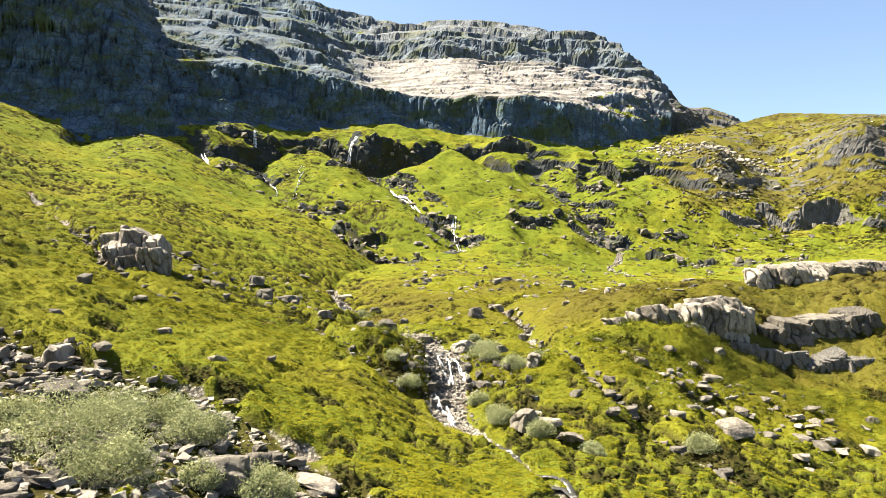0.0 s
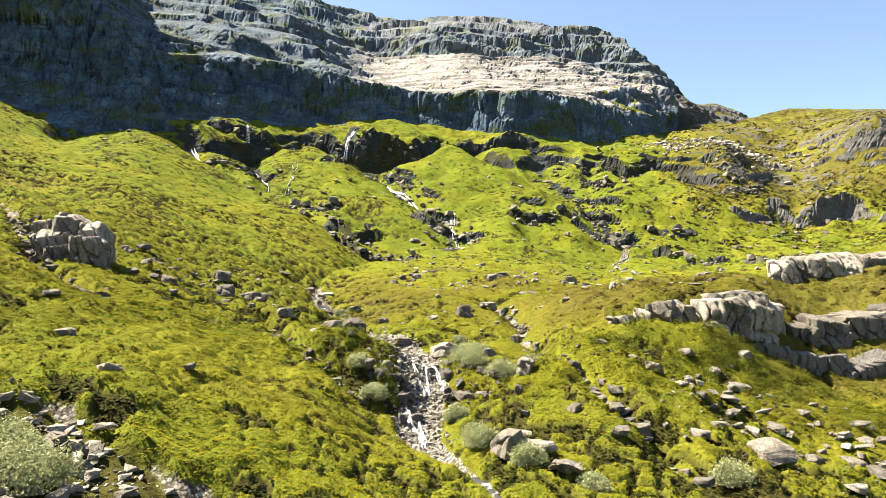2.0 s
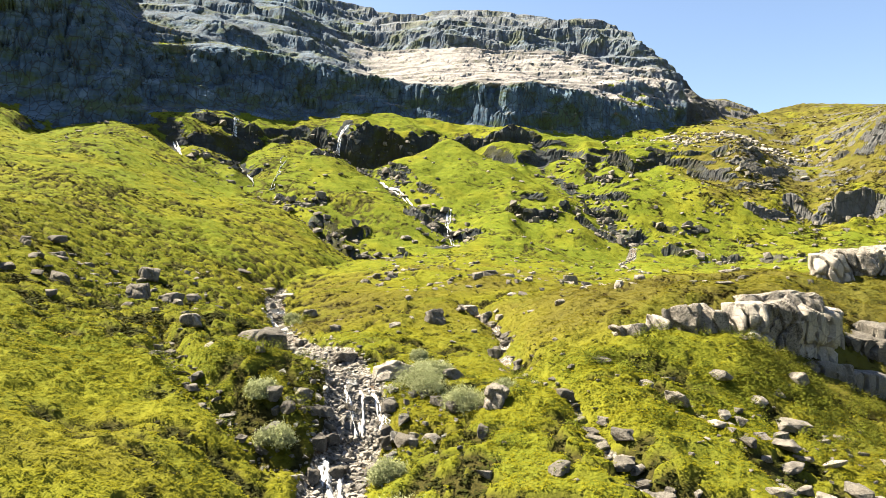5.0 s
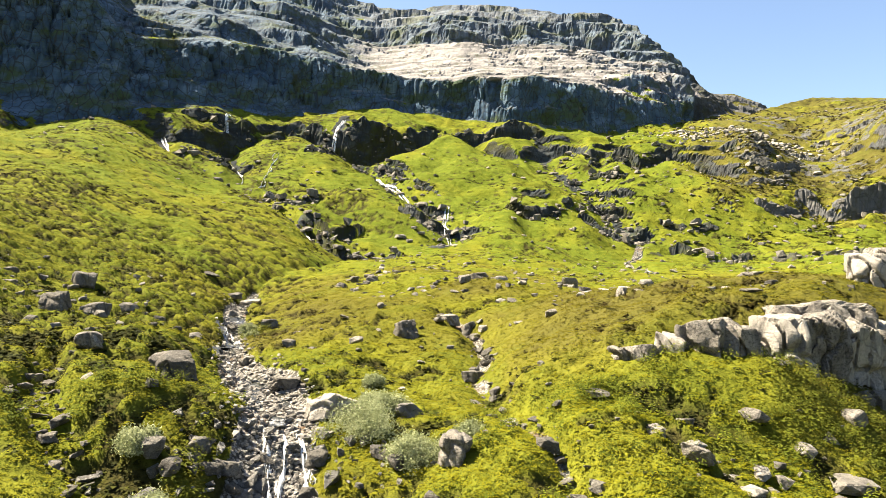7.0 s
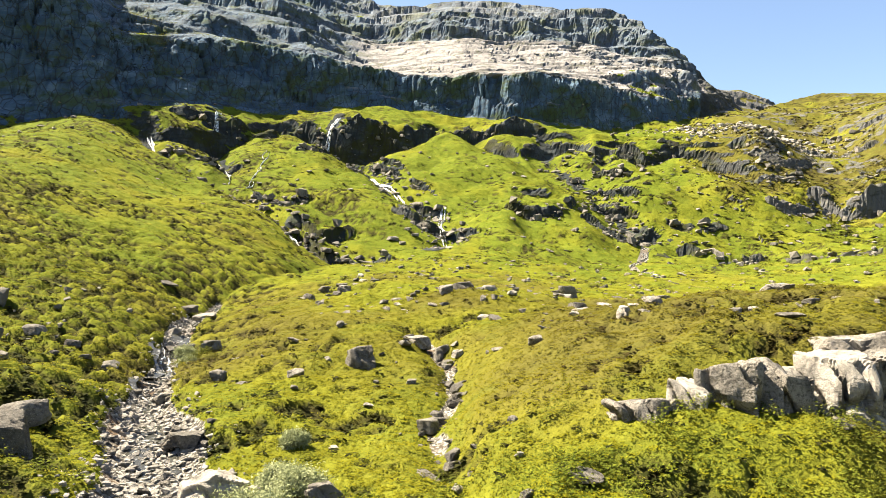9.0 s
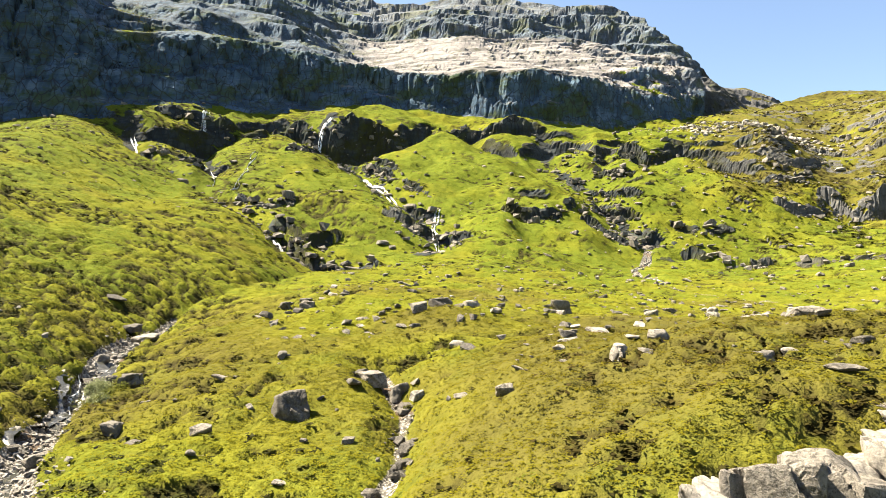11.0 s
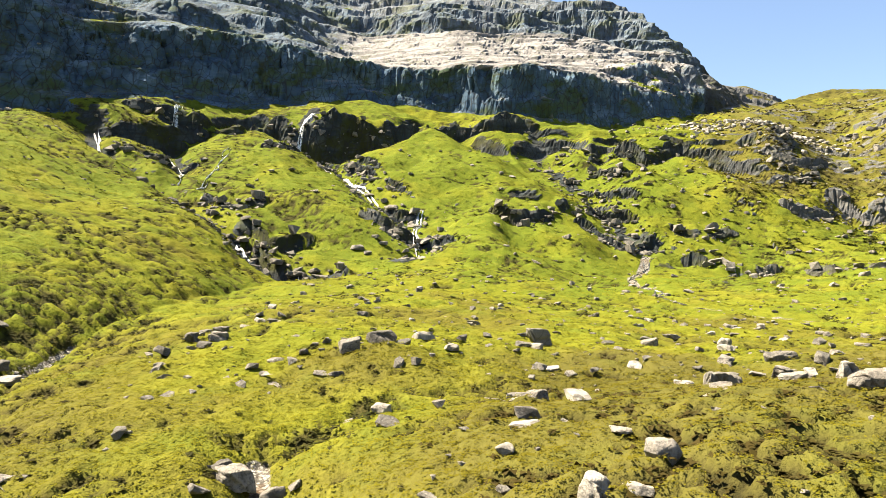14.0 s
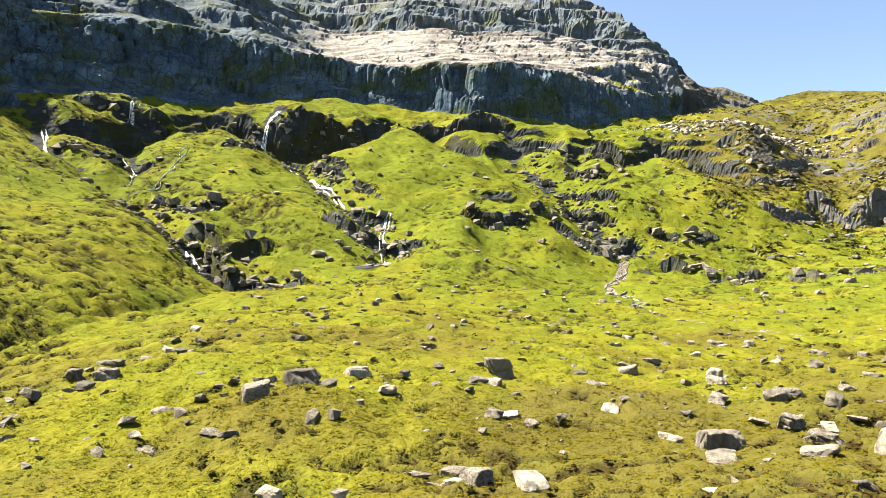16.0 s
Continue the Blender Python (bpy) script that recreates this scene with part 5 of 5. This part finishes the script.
def build_sward():
    """Tussocks: leaves gathered on small mounds, with gaps of litter and painted shade between them."""
    parts = []
    for n, y0, y1, size, count, mound in ((150000, 13, 52, 0.08, 7, 0.55), (210000, 46, 92, 0.09, 6, 0.65), (120000, 88, 150, 0.13, 4, 1.0), (60000, 148, 275, 0.3, 3, 2.2)):
        x, y, z, rock, gravel = places(n, y0, y1)
        wx, wy = x + 0.3 * mound * fbm(x / mound, y / mound, 3.0, 2), y + 0.3 * mound * fbm(x / mound, y / mound, 9.0, 2)
        value, edge = cells(wx / mound, wy / mound, 17)
        rough = fbm(x / 7, y / 7, 14.0, 2)
        keep = (gravel + 0.5 * grow.random(n) < 0.7) & (rock < 0.4) & (edge + 0.1 * grow.random(n) > 0.09 + 0.12 * rough) & (tussocks(x, y)[1] < 0.25) & (value + grow.random(n) > -0.75)
        x, y, z, value, edge = x[keep], y[keep], z[keep], value[keep], edge[keep]
        z = z + mound * 0.08 * sstep(0.02, 0.5, edge) * (0.75 + 0.4 * value)
        s = size * grow.uniform(0.55, 1.35, len(x))
        tone = 0.5 + 0.13 * value + 0.2 * fbm(x / 5, y / 5, 1.9, 2) + grow.normal(0, 0.08, len(x))
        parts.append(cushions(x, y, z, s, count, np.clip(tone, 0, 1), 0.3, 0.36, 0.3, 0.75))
    stuff("meadow_grass", parts, SWARD, "yellow-green alpine grass covering the valley floor")


def build_heath():
    """Clumps of dwarf scrub, each a small dome of leaves, thick on the western slope, by the stream and below the outcrop."""
    parts = []
    for n, y0, y1, size in ((34000, 14, 60, 0.15), (44000, 55, 115, 0.16), (30000, 110, 200, 0.26), (18000, 190, 275, 0.45)):
        x, y, z, rock, gravel = places(n, y0, y1)
        u = x / spread(y)
        thick = 0.75 * fbm(x / 1.6, y / 1.6, 8.8, 2) + 0.5 * fbm(x / 9, y / 9, 3.8, 2)
        thick += 0.75 * np.exp(-((x + 3.8) ** 2 + (y - 49) ** 2) / 14) + 0.5 * np.exp(-((x + 7) ** 2 + (y - 51.5) ** 2) / 22) 
        thick += 0.55 * sstep(0.28, 0.4, u) * sstep(180, 210, y) + 0.1 * sstep(0.1, 0.3, u) * (y < 75) - 0.65 * sstep(68, 90, y) * (u > -0.12) * (1 - sstep(150, 170, y))
        keep = (thick > 0.66 + 0.12 * (y < 62)) & (tussocks(x, y)[1] < 0.25) & (gravel < 0.35) & (rock < 0.4)
        x, y, z, th = x[keep], y[keep], z[keep], thick[keep]
        s = size * grow.uniform(0.6, 1.25, len(x)) * (0.8 + 0.3 * np.clip(th, 0, 1.5))
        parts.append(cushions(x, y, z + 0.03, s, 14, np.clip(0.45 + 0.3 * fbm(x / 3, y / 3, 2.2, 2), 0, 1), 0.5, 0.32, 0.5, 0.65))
    stuff("heath_scrub", parts, HEATH, "low dark green heath and dwarf scrub in clumps")


def build_ferns():
    """Fresh green fern and herb clumps below the outcrop and on the stream's west bank."""
    spots = ((21, 52.5, 7.0, 2.2, 1100), (-3.9, 49.4, 2.5, 1.9, 260), (-27, 100, 3.5, 9, 420), (-8.2, 76.5, 0.9, 1.2, 60), (30, 48, 6, 4, 420), (9, 47, 3, 4, 160))
    x = np.concatenate([grow.normal(a, c, n) for a, b, c, d, n in spots])
    y = np.concatenate([grow.normal(b, d, n) for a, b, c, d, n in spots])
    z, rock, gravel, _ = land(x, y)
    keep = (gravel < 0.3) & (tussocks(x, y)[1] < 0.4) & (fbm(x / 1.5, y / 1.5, 5.5, 2) > -0.15)
    x, y, z = x[keep], y[keep], z[keep]
    s = grow.uniform(0.2, 0.42, len(x))
    bush = np.exp(-((x + 3.9) / 2.2) ** 2 - ((y - 49.0) / 1.7) ** 2) * grow.uniform(0.3, 1.0, len(x))
    part = cushions(x, y, z + 0.1 + 0.35 * bush, s * (1 + 0.3 * bush), 46, grow.uniform(0.1, 0.85, len(x)), 1.0, 0.15, 0.45, 0.5)
    stuff("fern_clumps", [part], FERN, "fresh green fern and herb clumps below the rocks")


def build_mats():
    """Near-black leaf mats that stand in for dark heath and shade in the hollows between the tussocks, thickest on the
    western slope and the stream banks.
    """
    parts = []
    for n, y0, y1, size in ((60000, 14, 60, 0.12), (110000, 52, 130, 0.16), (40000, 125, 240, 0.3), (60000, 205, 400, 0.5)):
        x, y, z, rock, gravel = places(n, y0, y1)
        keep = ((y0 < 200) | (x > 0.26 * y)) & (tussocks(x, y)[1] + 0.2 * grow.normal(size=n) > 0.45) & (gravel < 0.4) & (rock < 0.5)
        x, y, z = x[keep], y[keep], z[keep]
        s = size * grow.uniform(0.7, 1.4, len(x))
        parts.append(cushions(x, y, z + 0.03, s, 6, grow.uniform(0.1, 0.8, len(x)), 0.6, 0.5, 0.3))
    stuff("crowberry_mats", parts, MATS, "near-black leaf mats standing in for dark heath and shade between the tussocks")


build_mats()
build_ferns()
build_sward()
build_heath()


def willow(x, y, size):
    """A rounded grey-green dwarf willow: many stems and a crown of small leaves in clumps."""
    rng = np.random.default_rng(int(abs(x * 131 + y * 977)))
    home = tagged(new("willow_shrub"), "low rounded grey-green downy willow shrub among stones", "shrub", "willow shrubs")
    home.matrix_world = pose(x, y, drop(x, y) - 0.05)
    n = 96
    a, e = rng.uniform(0, 2 * np.pi, n), np.arccos(rng.uniform(0.12, 1, n))
    r = size / 2 * rng.uniform(0.72, 1.0, n) * (1 + 0.25 * np.sin(3 * a + rng.uniform(0, 6)))
    tip = np.stack([r * np.sin(e) * np.cos(a), r * np.sin(e) * np.sin(a), 0.1 + 0.85 * r * np.cos(e)], -1)
    bm = bmesh.new()
    for p in tip[:26]:
        v = [bm.verts.new(q) for q in ((-0.02, 0, 0), (0.02, 0, 0), (0, 0.025, 0))]
        w = bm.verts.new(p * 0.9)
        for i in range(3):
            bm.faces.new((v[i], v[(i + 1) % 3], w))
    me = bpy.data.meshes.new("stems")
    bm.to_mesh(me)
    bm.free()
    me.materials.append(STEM)
    new("stems", me).parent = home
    k = 84
    c = np.repeat(tip, k, 0) + rng.normal(0, 0.075 * size + 0.03, (n * k, 3))
    c[:, 2] = np.maximum(c[:, 2], 0.03)
    d1, d2 = rng.normal(size=(n * k, 3)), rng.normal(size=(n * k, 3))
    d1 /= np.linalg.norm(d1, axis=1, keepdims=True)
    d2 = np.cross(d1, d2)
    d2 /= np.linalg.norm(d2, axis=1, keepdims=True)
    s = rng.uniform(0.04, 0.07, (n * k, 1))
    tri = np.stack([c - d1 * s * 0.4, c + d1 * s * 0.4, c + d2 * s * 1.6], 1).reshape(-1, 3)
    tone = np.repeat(np.repeat(rng.uniform(0.2, 0.9, n), k), 3)
    sheet("foliage", tri, np.arange(len(tri)).reshape(-1, 3), WILLOW, False, (("tone", tone),)).parent = home


for x, y, size in [(-12.4, 25.8, 2.7), (-12.3, 22.3, 3.6), (-10.2, 20.9, 2.6), (-9.6, 26.2, 2.2), (-10.9, 27.4, 1.9), (-10.5, 27.2, 1.4), (-6.1, 23.6, 1.9), (-15.6, 24.5, 1.5), (-8.0, 22.8, 1.3), (-14.8, 20.8, 2.0), (3.2, 51.9, 2.3), (5.3, 49.7, 1.9), (3.9, 54.4, 1.5), (3.4, 40.0, 1.5), (14.4, 37.7, 1.5), (5.3, 49.9, 1.5), (3.2, 55.1, 1.2), (7.2, 50.7, 0.9), (-3.3, 48.1, 1.1), (-2.2, 46.4, 1.3), (2.8, 58.5, 0.8), (2.4, 44.6, 1.2), (5.4, 37.4, 1.3), (8.0, 36.0, 1.1), (-9.1, 77.6, 1.2), (-8.3, 76.2, 0.9)]:
    willow(x, y, size)


# ---- water ----
def water_material():
    m, nt, bsdf = material("white_water")
    n = noise_tex(nt, 1.0, 5, 0.7, where(nt, (3.2, 3.2, 0.9)))
    nt.links.new(ramp(nt, n, (0.34, (0.2, 0.21, 0.22)), (0.46, (0.5, 0.52, 0.54)), (0.58, (0.8, 0.82, 0.84))), bsdf.inputs["Base Color"])
    bsdf.inputs["Roughness"].default_value = 0.35
    bump(nt, bsdf, n, 0.8, 0.15)
    veil = noise_tex(nt, 1.0, 4, 0.7, where(nt, (9.0, 1.5, 1.3)))
    clear = node(nt, "ShaderNodeBsdfTransparent")
    both = node(nt, "ShaderNodeMixShader")
    nt.links.new(ramp(nt, veil, (0.43, (0, 0, 0)), (0.52, (1, 1, 1))), both.inputs[0])
    nt.links.new(clear.outputs[0], both.inputs[1])
    nt.links.new(bsdf.outputs[0], both.inputs[2])
    nt.links.new(both.outputs[0], nt.nodes["Material Output"].inputs["Surface"])
    return m


def brook_material():
    m, nt, bsdf = material("brook_water")
    n = noise_tex(nt, 1.6, 5, 0.7, where(nt))
    foam = ramp(nt, n, (0.54, (0.03, 0.03, 0.025)), (0.62, (0.14, 0.14, 0.135)), (0.72, (0.4, 0.41, 0.42)))
    nt.links.new(foam, bsdf.inputs["Base Color"])
    bsdf.inputs["Roughness"].default_value = 0.18
    bump(nt, bsdf, noise_tex(nt, 5.0, 4, 0.6, where(nt)), 0.5, 0.06)
    return m


FOAM, BROOK = water_material(), brook_material()
flow = np.random.default_rng(23)


def ribbon(name, line, width, lift, mat, label, strands=1, wander=0.3, step=0.6, breaks=0.0, wave=6.0):
    """Water that runs down a line of places over the ground, in uneven strands, each a rounded ribbon."""
    verts, quads = [], []
    pts = np.array(line, float)
    seg = np.hypot(*np.diff(pts, axis=0).T)
    s = np.concatenate([[0], np.cumsum(seg)])
    t = np.arange(0, s[-1], step)
    cx, cy = np.interp(t, s, pts[:, 0]), np.interp(t, s, pts[:, 1])
    dx, dy = np.gradient(cx), np.gradient(cy)
    L = np.hypot(dx, dy) + 1e-9
    nx, ny = dy / L, -dx / L
    for k in range(strands):
        seed = flow.uniform(0, 99)
        off = wander * (fbm(t / wave + seed, seed, 0, 2)) + (k - (strands - 1) / 2) * width * 1.8 / strands
        w = width / max(1, strands) * (0.75 + 0.6 * fbm(t / (0.42 * wave) + seed, 3.0, 1.0, 2))
        gap = fbm(t / 4 + seed, 8.0, 5.0, 2) < breaks * 2 - 1
        w = np.maximum(np.where(gap, 0.02, w), 0.02)
        w[0] = w[-1] = 0.03
        first = len(verts)
        level = np.array([drop(cx[i] + nx[i] * off[i], cy[i] + ny[i] * off[i]) for i in range(len(t))])
        for _ in range(2):
            level = np.maximum(level, np.convolve(np.pad(level, 2, mode="edge"), np.ones(5) / 5, "valid"))
        for i in range(len(t)):
            mx, my = cx[i] + nx[i] * off[i], cy[i] + ny[i] * off[i]
            mid = level[i]
            for e, up in ((-1, -0.5), (-0.5, 0.6), (0, 1.0), (0.5, 0.6), (1, -0.5)):
                verts.append((mx + nx[i] * e * w[i], my + ny[i] * e * w[i], mid + lift * up))
        for i in range(len(t) - 1):
            for j in range(4):
                a = first + i * 5 + j
                quads.append((a, a + 1, a + 6, a + 5))
    ob = sheet(name, np.array(verts), np.array(quads), mat)
    kind = "" if name == "waterfall" else "structure"
    return tagged(ob, label, "waterfall" if name == "waterfall" else "stream", "waterfalls" if name == "waterfall" else "", kind)


ribbon("waterfall", [(-33.0, 258), (-33.6, 254), (-34.2, 250.4), (-34.5, 248), (-34.8, 245)], 1.0, 0.6, FOAM, "white waterfall dropping over a dark rock step", 2, 0.3, 0.35)
ribbon("waterfall", [(-66.6, 241), (-66, 237), (-65.6, 234), (-65.2, 231)], 0.7, 0.6, FOAM, "thin white cascade over a dark ledge", 2, 0.5, 0.35, 0.15)
ribbon("waterfall", [(-76.6, 214), (-74.5, 211), (-73, 208.5), (-71.5, 206), (-69, 203)], 0.6, 0.3, FOAM, "white cascade in the western gully", 2, 0.5, 0.35)
ribbon("waterfall", [(-64.6, 222), (-57, 213), (-51.8, 205), (-48.4, 195)], 0.16, 0.25, FOAM, "thin white rill down the grassy slope", 2, 0.9, 0.4, 0.45)
ribbon("waterfall", [(-46.3, 222), (-45, 208), (-43.3, 193)], 0.16, 0.25, FOAM, "thin white rill between two grass cones", 2, 0.9, 0.4, 0.45)
ribbon("waterfall", [(-34.5, 245), (-26, 237.5), (-17, 228), (-12, 221), (-8, 212)], 0.35, 0.45, FOAM, "narrow white torrent below the main fall", 2, 0.9, 0.4, 0.4)
ribbon("waterfall", [(3.4, 206), (3.4, 201), (3, 195), (3.6, 189), (4.2, 184), (4.6, 180.5)], 0.7, 0.35, FOAM, "white cascade over broken rock", 3, 0.25, 0.35, 0.2)
ribbon("waterfall", [(-26, 169), (-24, 167), (-22, 165), (-20, 163.3)], 1.0, 0.8, FOAM, "short white fall at the head of the gorge", 2, 0.3, 0.3)
ribbon("waterfall", [(-14.6, 163.5), (-13.6, 161), (-12.8, 159), (-12.4, 157)], 0.9, 0.8, FOAM, "white fall at the gorge mouth", 2, 0.3, 0.3)
ribbon("waterfall", [(178, 295), (178.5, 290), (179, 285), (179.5, 280)], 0.35, 0.3, FOAM, "thin pale fall on the eastern slope", 2, 0.4, 0.5, 0.2)
ribbon("stream", MAIN_STREAM[2:4], 0.45, 0.06, BROOK, "narrow mountain stream in the upper meadow", 2, 0.5, 0.5, 0.3)
ribbon("stream", MAIN_STREAM[3:8] + [(0.0, 52.4)], 1.1, 0.03, BROOK, "shallow mountain stream over stones", 2, 0.9, 0.3, 0.2, 3.0)
ribbon("stream", [(0.9, 47.8)] + MAIN_STREAM[9:], 0.4, 0.06, BROOK, "stream running on below the cascade", 2, 0.6, 0.5)
ribbon("stream", FAN_STREAM[:7], 0.4, 0.1, BROOK, "thin brook fanning onto the meadow", 2, 1.5, 0.6, 0.3)
ribbon("waterfall", [(0.1, 51.7), (0.35, 50.9), (0.6, 49.9), (0.85, 49.2)], 0.45, 0.25, FOAM, "white cascade tumbling between black wet rocks", 2, 0.18, 0.1, 0.2, 2.0)
ribbon("waterfall", [(0.7, 52.2), (1.15, 51.3), (1.6, 50.4), (1.9, 49.4)], 0.2, 0.14, FOAM, "thin side strand of the cascade", 2, 0.2, 0.1, 0.3, 2.0)
ribbon("waterfall", [(-11.9, 81), (-11.1, 79), (-10.1, 77), (-8.9, 74.5)], 0.35, 0.15, FOAM, "small white cascade between dark slabs", 2, 0.25, 0.2, 0.3, 2.0)
ribbon("waterfall", [(-0.3, 47), (0.0, 45.6), (0.6, 44.2), (1.0, 43.0)], 0.6, 0.25, FOAM, "foaming water between pale stones", 2, 0.5, 0.25, 0.2)
